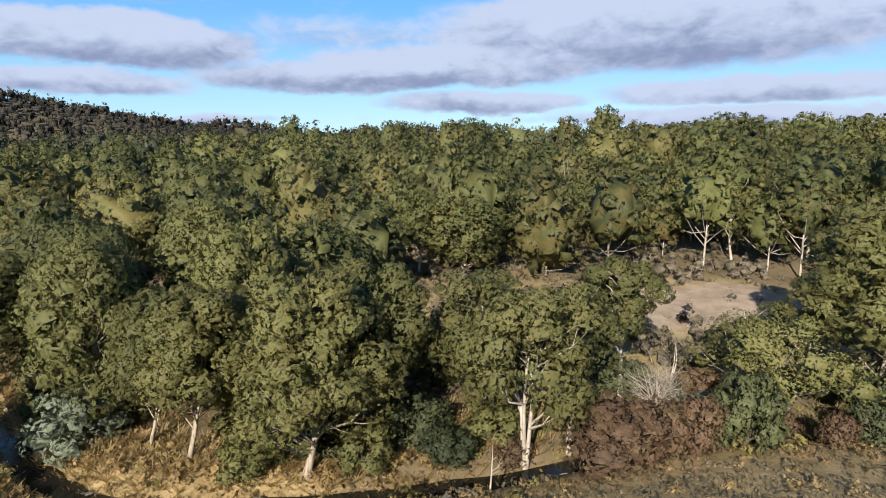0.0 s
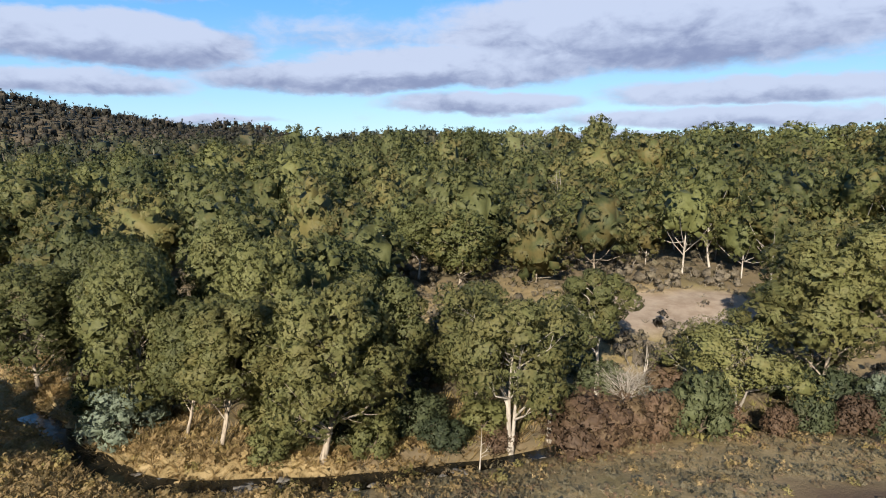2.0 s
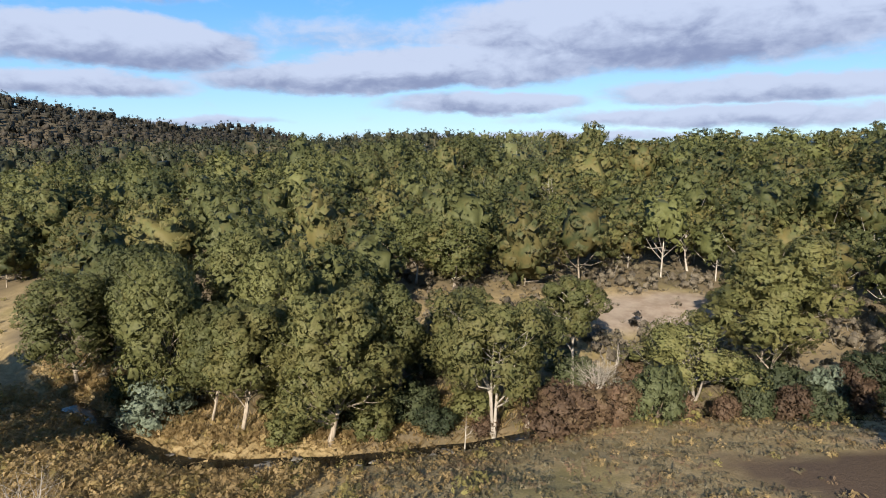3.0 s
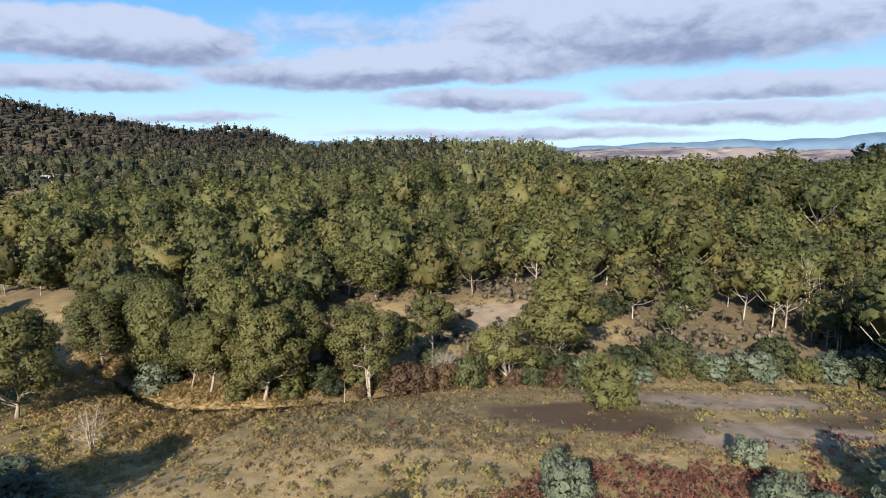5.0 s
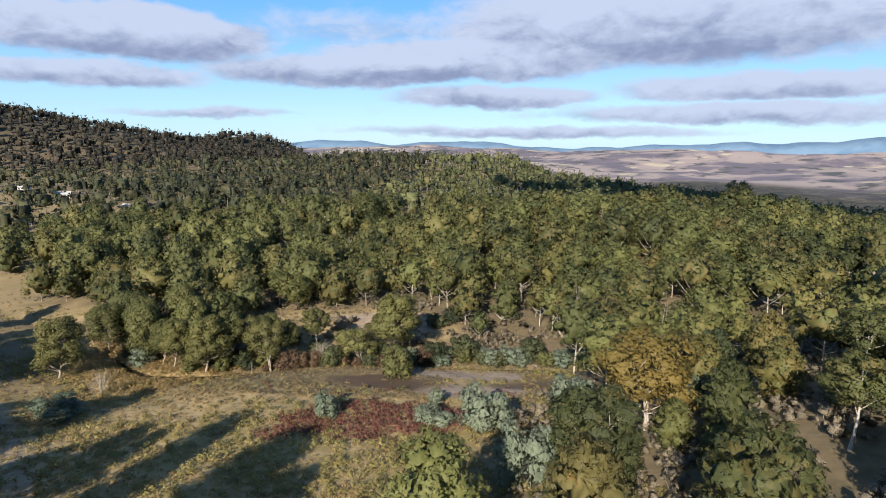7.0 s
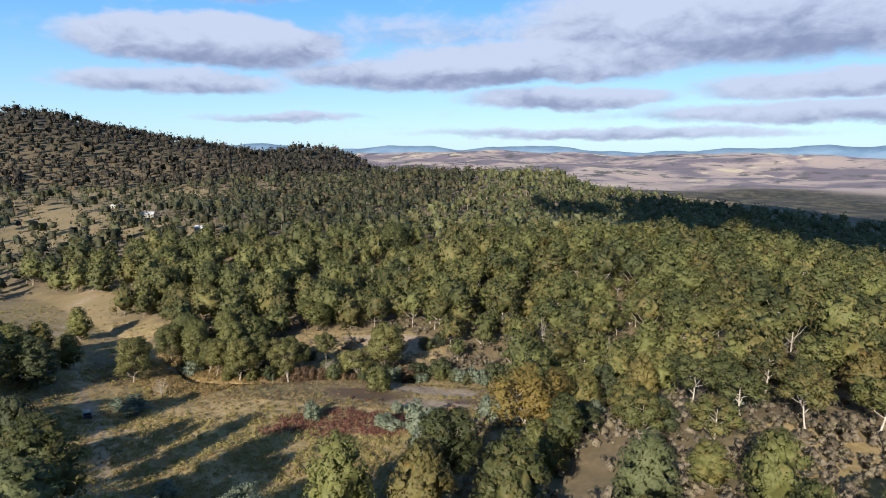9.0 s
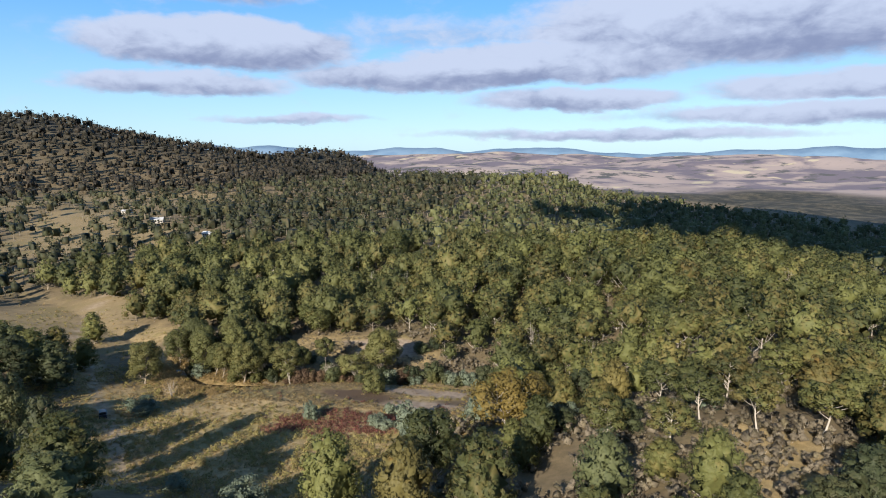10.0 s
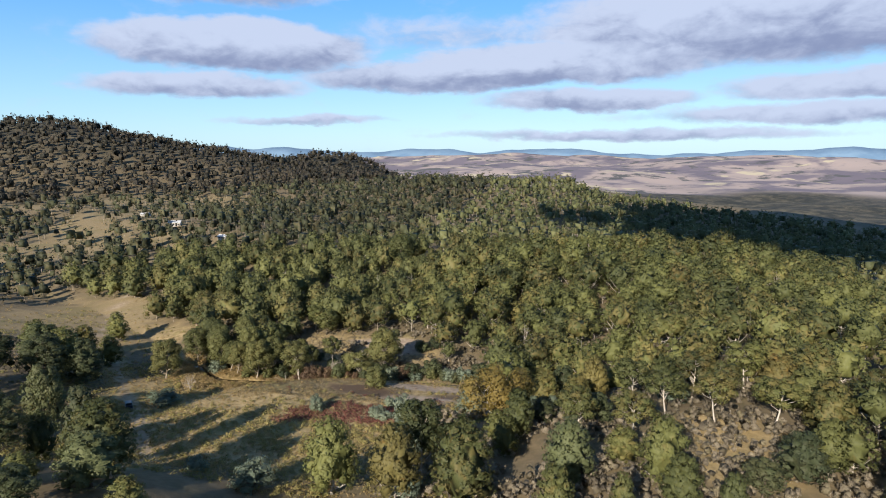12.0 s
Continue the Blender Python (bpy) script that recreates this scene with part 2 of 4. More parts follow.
def height(x, y):
    x, y = np.asarray(x, float), np.asarray(y, float)
    d = y - creek_y(x)
    north = np.interp(d, (0, 1.2, 2.6, 9, 28, 45, 70, 100, 165, 185, 240, 330, 430, 560, 640, 800, 1200, 2000), (-0.4, -0.1, 1.3, 2.0, 4.4, 6.6, 7.6, 9.3, 16, 17, 14, 13, 18, 31, 34, 30, -10, -60))
    south = np.interp(-d, (0, 1.2, 2.4, 9, 18, 30, 45, 80, 160, 400), (-0.4, -0.1, 1.5, 2.9, 4.4, 6.3, 7.0, 9, 13, 25))
    south = south + 0.6 * sst(4, 14, x) * sst(1.8, 3.4, -d) * sst(24, 10, -d)
    south = south * (1 - 0.42 * sst(6, -26, x) * sst(60, 8, np.abs(d))) * (1 - 0.35 * sst(-48, -85, x) * sst(90, 20, np.abs(d)))
    h = np.where(d > 0, north, south)
    # the straw-covered knoll, the rise behind the track
    h = h + 1.5 * np.exp(-((x - 1) / 11) ** 2 - ((y - 13) / 13) ** 2)
    h = h + 14 * sst(-35, -85, y) * sst(60, 10, x) + 4 * sst(-35, -65, x) * sst(25, -25, y)
    h = h + 14 * sst(48, 130, x) * sst(28, -24, y)
    east = 21 - 8 * sst(10, 105, y) + 4 * sst(140, 200, y) - 8 * sst(250, 420, y) + np.maximum(y - 420, 0) * 0.02
    w = sst(95, 160, x)
    h = h * (1 - w * sst(1100, 500, y)) + east * w * sst(1100, 500, y)
    h = h - 0.105 * np.maximum(0, x - 190 + 0.15 * (y - 150)) * sst(-200, 150, y)
    h = h + 138 * np.exp(-((x + 885) / 300) ** 2 - ((y - 860) / 320) ** 2) + 30 * np.exp(-((x + 520) / 150) ** 2 - ((y - 1010) / 150) ** 2) + 100 * np.exp(-(((x + 410) / 150) ** 2 + ((y - 1250) / 150) ** 2) ** 1.4)
    away = np.hypot(x, y)
    # the low country beyond rolls up to the distant tops
    plain = -62 + 92 * sst(1900, 4300, away) + (8 + 26 * sst(2200, 3600, away)) * wave(x, y, 330, 2.0) + 9 * wave(x, y, 120, 5.0)
    k = np.maximum(sst(900, 2000, away), sst(-40, -75, h))
    h = h * (1 - k) + plain * k
    near = sst(700, 120, away)
    rough = 0.35 * wave(x, y, 6.5, 1.0) + 0.14 * wave(x, y, 2.1, 3.0)
    return h + rough * near * sst(2.0, 7, np.abs(d)) + 2.0 * wave(x, y, 60, 4.0) * sst(60, 220, away)


def z_at(x, y):
    return float(height(x, y))


def blob(x, y, cx, cy, rx, ry, turn=0.0):
    c, s = math.cos(radians(turn)), math.sin(radians(turn))
    u, v = ((x - cx) * c + (y - cy) * s) / rx, (-(x - cx) * s + (y - cy) * c) / ry
    return sst(1.25, 0.75, np.sqrt(u * u + v * v) + 0.22 * wave(x, y, 2.6, 6.0))


def off_line(x, y, pts):
    """Distance from a line of points."""
    best = np.full(np.shape(x), 1e9)
    for (ax, ay), (bx, by) in zip(pts, pts[1:]):
        dx, dy = bx - ax, by - ay
        t = np.clip(((x - ax) * dx + (y - ay) * dy) / (dx * dx + dy * dy), 0, 1)
        best = np.minimum(best, np.hypot(x - ax - t * dx, y - ay - t * dy))
    return best


TRACK = ((4, -70), (1, -43), (-18, -20), (-45, 8), (-70, 36), (-98, 61), (-125, 110), (-150, 170), (-190, 240))


def bare_earth(x, y):
    """Dry pale soil: the clearing, the river flat, the vehicle track."""
    a = np.maximum.reduce([blob(x, y, 31, 68, 13, 8, -10), blob(x, y, 52, 28.5, 17, 4.2, -3), blob(x, y, 52, 14, 12, 5), blob(x, y, 18, 70, 6, 3)])
    w = off_line(x, y, TRACK)
    return np.maximum(a, sst(2.2, 1.0, w) * 0.6)


def dark_earth(x, y):
    return np.maximum(blob(x, y, 34, 20, 13, 5.5, -12), blob(x, y, 64, 19, 8, 3) * 0.7)


def open_land(x, y):
    """1 where no trees stand."""
    x, y = np.asarray(x, float), np.asarray(y, float)
    d = y - creek_y(x)
    meadow = sst(2, -4, d) * sst(-48, -40, x + 0.6 * np.minimum(y, 0)) * sst(62, 52, x - 0.2 * y) * sst(-42, -30, y + 0.25 * x)
    clear = np.maximum.reduce([blob(x, y, 31, 68, 17, 11, -10), blob(x, y, 8, 64, 17, 9), blob(x, y, 20, 63, 30, 15), blob(x, y, 22, 216, 22, 9), blob(x, y, 130, -38, 13, 17, 0)])
    west = np.maximum.reduce([blob(x, y, -82, 68, 20, 18, 40), blob(x, y, -130, 88, 36, 30, 30), blob(x, y, -285, 245, 85, 52, 30),
                              blob(x, y, -400, 505, 150, 70, 35), blob(x, y, -325, 380, 55, 100, 20), blob(x, y, -230, 312, 14, 26, 30), blob(x, y, -155, 258, 12, 18, 30),
                              blob(x, y, -212, 294, 48, 10, -57), blob(x, y, -143, 245, 34, 7, -61)])
    west = west * (0.8 + 0.2 * sst(-0.2, 0.3, wave(x, y, 14, 3.0)))
    return np.maximum.reduce([meadow, clear, west, sst(5, 3, off_line(x, y, TRACK)), sst(4.5, 2.5, np.abs(d))])


# ---------------------------------------------------------------- mesh building
def mesh_of(name, verts, quads, mats, smooth=False, mat_index=None, tint=None, normals=None):
    """One mesh out of arrays of corners and four-cornered faces."""
    me = bpy.data.meshes.new(name)
    verts, quads = np.asarray(verts, np.float32), np.asarray(quads, np.int32)
    me.vertices.add(len(verts))
    me.vertices.foreach_set("co", verts.ravel())
    me.loops.add(quads.size)
    me.loops.foreach_set("vertex_index", quads.ravel())
    me.polygons.add(len(quads))
    me.polygons.foreach_set("loop_start", np.arange(0, quads.size, 4, dtype=np.int32))
    if mat_index is not None:
        me.polygons.foreach_set("material_index", np.asarray(mat_index, np.int32))
    me.polygons.foreach_set("use_smooth", np.full(len(quads), smooth))
    for m in mats:
        me.materials.append(m)
    if tint is not None:
        a = me.attributes.new("tint", "FLOAT", "POINT")
        a.data.foreach_set("value", np.asarray(tint, np.float32))
    me.update(calc_edges=True)
    me.validate()
    if normals is not None:
        me.polygons.foreach_set("use_smooth", np.full(len(quads), True))
        me.normals_split_custom_set_from_vertices(normals)
    return me


def part(name, me, parent, label=""):
    ob = new(name, me)
    ob.parent = parent
    return tagged(ob, label)


def tube(path, radii, sides):
    """A bent, tapered stem with closed end."""
    path = np.asarray(path, float)
    tang = np.gradient(path, axis=0)
    tang /= np.linalg.norm(tang, axis=1)[:, None] + 1e-9
    ref = np.where(np.abs(tang[:, 2:3]) > 0.9, (1.0, 0.0, 0.0), (0.0, 0.0, 1.0))
    a = np.cross(tang, ref)
    a /= np.linalg.norm(a, axis=1)[:, None] + 1e-9
    b = np.cross(tang, a)
    ang = np.arange(sides) * 2 * np.pi / sides
    r = np.asarray(radii)[:, None, None]
    v = path[:, None, :] + r * (np.cos(ang)[None, :, None] * a[:, None, :] + np.sin(ang)[None, :, None] * b[:, None, :])
    q = []
    for i in range(len(path) - 1):
        for k in range(sides):
            n = (k + 1) % sides
            q.append((i * sides + k, i * sides + n, (i + 1) * sides + n, (i + 1) * sides + k))
    return v.reshape(-1, 3), np.array(q, int)


class Heap:
    """Gathers loose pieces into arrays of corners, faces, shading directions and material numbers."""

    def __init__(self):
        self.v, self.q, self.d, self.m, self.n = [], [], [], [], 0

    def add(self, v, q, d=None, m=0):
        self.v.append(v)
        self.q.append(np.asarray(q) + self.n)
        self.d.append(np.zeros_like(v) if d is None else d)
        self.m.append(np.full(len(q), m))
        self.n += len(v)

    def arrays(self):
        if not self.v:
            return np.zeros((0, 3)), np.zeros((0, 4), int), np.zeros((0, 3)), np.zeros(0, int)
        return np.concatenate(self.v), np.concatenate(self.q), np.concatenate(self.d), np.concatenate(self.m)


def unit(v):
    return v / (np.linalg.norm(v, axis=-1, keepdims=True) + 1e-9)


def sprays(rng, centre, radii, count, size, heart=None, droop=0.5, hollow=0.72, up=0.2, loose=0.55, toward=None):
    """Leaf sprays, small bent lozenges, over the outside of a clump; heart: the middle of the whole crown."""
    d = rng.normal(size=(count, 3))
    d[:, 2] += up
    if toward is not None:
        d = d + toward
    d = unit(d)
    r = hollow + (1.1 - hollow) * rng.random(count) ** 0.6
    c = centre + d * r[:, None] * np.asarray(radii)
    nrm = unit(d + rng.normal(size=(count, 3)) * loose)
    ax = rng.normal(size=(count, 3))
    ax[:, 2] -= droop * 1.5
    ax = unit(ax - (ax * nrm).sum(1)[:, None] * nrm)
    side = np.cross(nrm, ax)
    ln = size * (0.6 + 0.8 * rng.random(count))[:, None]
    wd = ln * (0.4 + 0.3 * rng.random(count))[:, None]
    v = np.stack([c - ax * ln * 0.5, c - side * wd * 0.5 + nrm * ln * 0.07, c + ax * ln * 0.5, c + side * wd * 0.5 + nrm * ln * 0.07], 1)
    out = d * 0.4 + nrm * 0.5
    if heart is not None:
        out = out + unit(c - heart) * 0.55
    return v.reshape(-1, 3), np.arange(count * 4).reshape(-1, 4), np.repeat(unit(out), 4, 0)


def ball_grid(n):
    """A cube blown up to a ball, n by n faces a side."""
    vs, qs = [], []
    t = np.linspace(-1, 1, n + 1)
    for ax in range(3):
        for s in (-1, 1):
            k = len(vs)
            for a in t:
                for b_ in t:
                    p = [0, 0, 0]
                    p[ax], p[(ax + 1) % 3], p[(ax + 2) % 3] = s, a, b_
                    vs.append(p)
            for i in range(n):
                for j in range(n):
                    q = [k + i * (n + 1) + j, k + (i + 1) * (n + 1) + j, k + (i + 1) * (n + 1) + j + 1, k + i * (n + 1) + j + 1]
                    qs.append(q if s > 0 else q[::-1])
    v, back = np.unique(np.round(unit(np.array(vs, float)), 6), axis=0, return_inverse=True)
    return v, back.ravel()[np.array(qs)]


BALLS = {n: ball_grid(n) for n in (1, 2, 3, 4)}


def swell(p, q):
    """Directions in which a closed mesh bulges, corner by corner."""
    a, b_, c, d = (p[q[:, i]] for i in range(4))
    face = np.cross(c - a, d - b_)
    out = np.zeros_like(p)
    for i in range(4):
        np.add.at(out, q[:, i], face)
    return unit(out)


def lump(rng, centre, radii, n, heart):
    """The shaded inside of a clump of leaves, knobbly."""
    v, q = BALLS[n]
    turn = np.linalg.qr(rng.normal(size=(3, 3)))[0]
    v = v @ (turn * np.sign(np.linalg.det(turn)))
    k = rng.random(3) * 9
    r = 1 + 0.3 * np.sin(v[:, 0] * 4 + k[0]) * np.sin(v[:, 1] * 4 + k[1]) + 0.2 * np.sin(v[:, 2] * 6 + k[2]) + 0.12 * rng.normal(size=len(v))
    p = centre + v * r[:, None] * np.asarray(radii)
    return p, q, unit(swell(p, q) * 0.5 + unit(p - heart) * 0.75)


def grow(seed, h, width, bare, clumps, leaves, size, girth, stems=1, lean=0.06, sides=6, limbs=True, gap=0.0, taper=0.55, twigs=0, shells=(1.0,), fat=1.0, flare=0.28, core=0.66, shell_n=2):
    """A gum tree h metres high: wood and leaves as arrays. bare: the share of the height below the crown."""
    rng = np.random.default_rng(seed)
    wood, leaf = Heap(), Heap()
    tops = []
    for s in range(stems):
        a = rng.random() * 6.28 + s * 6.28 / stems
        out = width * flare * (stems > 1) + lean * h * rng.random()
        t = np.linspace(0, 1, 6 if sides > 3 else 3)
        hh = h * (0.82 + 0.1 * rng.random())
        bend = rng.normal(size=2) * 0.03 * h
        foot = girth * 0.6 * (stems > 1)
        px = math.cos(a) * (foot + out * t ** 0.8) + bend[0] * np.sin(t * 3.1)
        py = math.sin(a) * (foot + out * t ** 0.8) + bend[1] * np.sin(t * 3.1)
        path = np.stack([px, py, t * hh - 0.25], 1)
        rad = girth * (1 - 0.88 * t) * (0.8 if stems > 1 else 1.0)
        rad[0] *= 1.35
        wood.add(*tube(path, rad, sides))
        tops.append((path, rad))
    heart = np.array([0, 0, h * (bare + (1 - bare) * 0.4)])
    for k in range(clumps):
        u = (k + 0.5) / clumps
        z = bare + (1 - bare) * (0.08 + 0.84 * u ** 0.85)
        prof = math.sqrt(max(0.03, 1 - ((u - 0.36) / 0.74) ** 2))
        ang = k * 2.39996 + rng.random() * 0.9
        rr = width * 0.5 * prof * (0.4 + 0.5 * rng.random() ** 0.6)
        path, rad = tops[k % stems]
        ank = np.array([np.interp(z * h, path[:, 2], path[:, 0]), np.interp(z * h, path[:, 2], path[:, 1])])
        c = np.array([ank[0] * 0.8 + math.cos(ang) * rr, ank[1] * 0.8 + math.sin(ang) * rr, z * h])
        cr = fat * width * (0.13 + 0.075 * rng.random()) * (1.12 - 0.3 * u) * (1 - gap * 0.3)
        radii = np.array((cr * (1 + 0.25 * rng.random()), cr * (1 + 0.25 * rng.random()), cr * (0.82 + 0.25 * rng.random())))
        if core:
            leaf.add(*lump(rng, c, radii * core, 1, heart), 1)
        for s in shells:
            leaf.add(*lump(rng, c, radii * s, shell_n, heart))
        leaf.add(*sprays(rng, c, radii, max(4, int(leaves * (0.7 + 0.6 * rng.random()))), size, heart, hollow=0.72))
        if limbs:
            zb = max(h * bare * 0.6, (z - 0.12 - 0.16 * rng.random()) * h)
            b = np.array([np.interp(zb, path[:, 2], path[:, 0]), np.interp(zb, path[:, 2], path[:, 1]), zb])
            r0 = np.interp(zb, path[:, 2], rad) * taper
            mid = (b + c) / 2 + rng.normal(size=3) * 0.05 * width
            e = b + (c - b) * 0.9
            wood.add(*tube([b, mid, e], [r0, r0 * 0.6, r0 * 0.22], 4 if sides > 4 else 3))
            for _ in range(twigs):
                e2 = c + rng.normal(size=3) * radii * 0.48
                wood.add(*tube([mid, (mid + e2) / 2 + rng.normal(size=3) * 0.1, e2], [r0 * 0.4, r0 * 0.25, r0 * 0.1], 3))
    return wood.arrays(), leaf.arrays()


def grow_egg(seed, h, width, bare, lobes, leaves, size, n=4, girth=0.13, limbs=0, flat=0.0, lobe_n=1):
    """A gum tree with one full crown: a closed knobbly heart, lobes all round it, and loose sprays over the lobes."""
    rng = np.random.default_rng(seed)
    wood, leaf = Heap(), Heap()
    bend = rng.normal(size=2) * 0.025 * h
    wood.add(*tube([(0, 0, -0.3), (bend[0], bend[1], h * 0.4), (0, 0, h * 0.75)], [girth * 1.2, girth * 0.8, girth * 0.3], 4))
    z0, tall = h * bare, h * (1 - bare)
    heart = np.array([0, 0, z0 + tall * 0.4])
    v, q = BALLS[n]
    k = rng.random(4) * 9
    r = 1 + 0.14 * np.sin(v[:, 0] * 5 + k[0]) * np.sin(v[:, 1] * 5 + k[1]) + 0.1 * np.sin(v[:, 2] * 7 + k[2]) + 0.13 * rng.normal(size=len(v))
    egg = 1 - (0.24 - flat) * v[:, 2]
    p = np.stack([v[:, 0] * egg * width * 0.29, v[:, 1] * egg * width * 0.29, z0 + tall * 0.43 + v[:, 2] * tall * 0.34], 1)
    p = heart + (p - heart) * r[:, None]
    leaf.add(p, q, unit(unit(p - heart) * 0.4 + swell(p, q) * 0.7 + rng.normal(size=p.shape) * 0.4), 1)
    for i in range(lobes):
        u = (i + 0.3 + 0.4 * rng.random()) / lobes
        a = i * 2.39996 + 0.7 * rng.random()
        w = 0.10 + 0.84 * u ** (0.9 - flat)
        prof = max(0.0, math.sin(math.pi * min(0.985, 0.12 + 0.86 * w ** (0.85 + flat)))) ** (0.62 - 0.3 * flat)
        s = width * rng.uniform(0.13, 0.18) * (1.08 - 0.25 * u)
        rr = max(0.0, width * 0.5 * prof * rng.uniform(0.86, 1.05) - s * 0.75)
        c = np.array([math.cos(a) * rr, math.sin(a) * rr, z0 + w * tall - s * 0.45])
        radii = np.array((s * 1.1, s * 1.1, s * rng.uniform(0.8, 1.05)))
        leaf.add(*lump(rng, c, radii * 0.5, lobe_n, heart), 1)
        leaf.add(*sprays(rng, c, radii, leaves, size, heart, hollow=0.6, up=0.45, loose=0.7, toward=unit(c - heart) * 0.8))
        if i < limbs:
            b = np.array([bend[0] * 0.8, bend[1] * 0.8, max(0.5, z0 * rng.uniform(0.55, 1.0))])
            e = c + unit(c - heart) * s * 0.5
            wood.add(*tube([b, (b + e) / 2 + (0, 0, -0.03 * h), e], [girth * 0.55, girth * 0.45, girth * 0.18], 3))
    return wood.arrays(), leaf.arrays()


def bare_wood(seed, h, width, stems, girth, branches=8, forks=3):
    """A leafless tree or shrub: stems, branches and twigs."""
    rng = np.random.default_rng(seed)
    wood = Heap()
    for s in range(stems):
        a = rng.random() * 6.28
        out = width * 0.35 * rng.random() if stems > 1 else 0.04 * h
        t = np.linspace(0, 1, 5)
        path = np.stack([math.cos(a) * out * t + rng.normal() * 0.03 * h * np.sin(t * 3), math.sin(a) * out * t + rng.normal() * 0.03 * h * np.sin(t * 3), t * h * (0.75 + 0.25 * rng.random()) - 0.15], 1)
        wood.add(*tube(path, girth * (1.1 - t), 5))
        for k in range(branches):
            u = 0.25 + 0.7 * (k + rng.random()) / branches
            b = np.array([np.interp(u, t, path[:, i]) for i in range(3)])
            ang = rng.random() * 6.28
            ln = width * 0.5 * (1.1 - u * 0.7) * (0.5 + 0.6 * rng.random())
            e = b + np.array([math.cos(ang) * ln, math.sin(ang) * ln, ln * (0.4 + 0.6 * rng.random())])
            m = (b + e) / 2 + rng.normal(size=3) * 0.08 * ln
            r0 = girth * (1.1 - u) * 0.55
            wood.add(*tube([b, m, e], [r0, r0 * 0.6, r0 * 0.2], 4))
            for _ in range(forks):
                e2 = e + rng.normal(size=3) * 0.35 * ln
                wood.add(*tube([m, (m + e2) / 2, e2], [r0 * 0.4, r0 * 0.3, r0 * 0.12], 3))
    return wood.arrays()


def make_tree(name, label, seed, leaf_mat, bark, group="", category="tree", **shape):
    base = tagged(new(name), label, category, group)
    (wv, wq, _, _), (lv, lq, ld, lm) = grow(seed, **shape)
    part("trunk", mesh_of("trunk", wv, wq, [bark], True), base)
    part("crown", mesh_of("crown", lv, lq, leaf_mat, mat_index=lm, normals=ld), base)
    return base


def stand(ob, x, y, scale=1.0, turn=0.0, tall=1.0, label="", lean=0.0):
    """Sets a copy of a thing on the ground."""
    m = Matrix.LocRotScale((x, y, z_at(x, y)), Euler((lean, 0, radians(turn))), (scale, scale, scale * tall))
    c = copy_thing(ob, m)
    if label:
        c["label"] = label
    return c


def discard(ob):
    for o in (*ob.children_recursive, ob):
        bpy.data.objects.remove(o)


# ---------------------------------------------------------------- ground
def axis(*spans):
    vals = [np.arange(a, b, s) for a, b, s in spans]
    return np.concatenate(vals)


gx = axis((-4900, -1300, 120), (-1300, -420, 22), (-420, -90, 6), (-90, 130, 1.6), (130, 420, 6), (420, 1300, 22), (1300, 4920, 120))
gy = axis((-900, -200, 60), (-200, -66, 7), (-66, 105, 1.6), (105, 330, 5), (330, 1300, 16), (1300, 4920, 60))
X, Y = np.meshgrid(gx, gy)
Z = height(X, Y)
nx, ny = len(gx), len(gy)
idx = np.arange(nx * ny).reshape(ny, nx)
gq = np.stack([idx[:-1, :-1], idx[:-1, 1:], idx[1:, 1:], idx[1:, :-1]], -1).reshape(-1, 4)


def ground_material():
    mat, gr, bsdf = surface("ground_cover", 0.95)
    pos, _ = place_of(gr)

    def att(name):
        a = gr.t.nodes.new("ShaderNodeAttribute")
        a.attribute_name = name
        return a.outputs["Fac"]

    big, mid, fine = gr.noise(pos, 0.06, 4.0), gr.noise(pos, 0.55, 5.0, 0.6), gr.noise(pos, 5.0, 4.0, 0.7)
    grass = gr.mix(gr.step(mid, 0.35, 0.65), (0.35, 0.265, 0.14), (0.235, 0.175, 0.085))
    grass = gr.mix(gr.step(big, 0.5, 0.64, 0.0, 0.5), grass, (0.18, 0.16, 0.05))
    grass = gr.mix(gr.step(fine, 0.4, 0.7, 0.0, 0.5), grass, (0.12, 0.09, 0.04))
    litter = gr.mix(gr.step(mid, 0.35, 0.7), (0.06, 0.05, 0.034), (0.15, 0.115, 0.075))
    col = gr.mix(att("wooded"), grass, litter)
    soil = gr.mix(gr.step(mid, 0.3, 0.7), (0.31, 0.25, 0.19), (0.22, 0.165, 0.12))
    col = gr.mix(att("bare"), col, soil)
    peat = gr.mix(fine, (0.05, 0.033, 0.022), (0.11, 0.075, 0.05))
    col = gr.mix(att("peat"), col, peat)
    # distant hills: haze as a mauve tint, and patches of shade, put into colour
    far_col = gr.mix(gr.step(gr.noise(pos, 0.0028, 5.0, 0.62), 0.44, 0.56), (0.30, 0.245, 0.225), (0.13, 0.112, 0.135))
    far_col = gr.mix(gr.step(gr.noise(pos, 0.0075, 4.0, 0.65), 0.54, 0.62), far_col, (0.075, 0.075, 0.075))
    far_col = gr.mix(gr.step(gr.noise(pos, 0.005, 3.0, 0.5, 1.0), 0.6, 0.66), far_col, (0.40, 0.345, 0.25))
    wood_col = gr.mix(gr.step(gr.noise(pos, 0.018, 5.0, 0.72), 0.42, 0.6), (0.022, 0.023, 0.019), (0.095, 0.082, 0.055))
    wood_col = gr.mix(gr.step(gr.noise(pos, 0.07, 3.0, 0.7), 0.42, 0.6, 0.0, 0.7), wood_col, (0.03, 0.03, 0.024))
    far_col = gr.mix(att("hills"), wood_col, far_col)
    col = gr.mix(att("remote"), col, far_col)
    gr.put(bsdf.inputs["Base Color"], col)
    bump(gr, bsdf, gr.m("ADD", gr.m("MULTIPLY", mid, 0.7), gr.m("MULTIPLY", fine, 0.35)), 0.7, 0.25)
    return mat


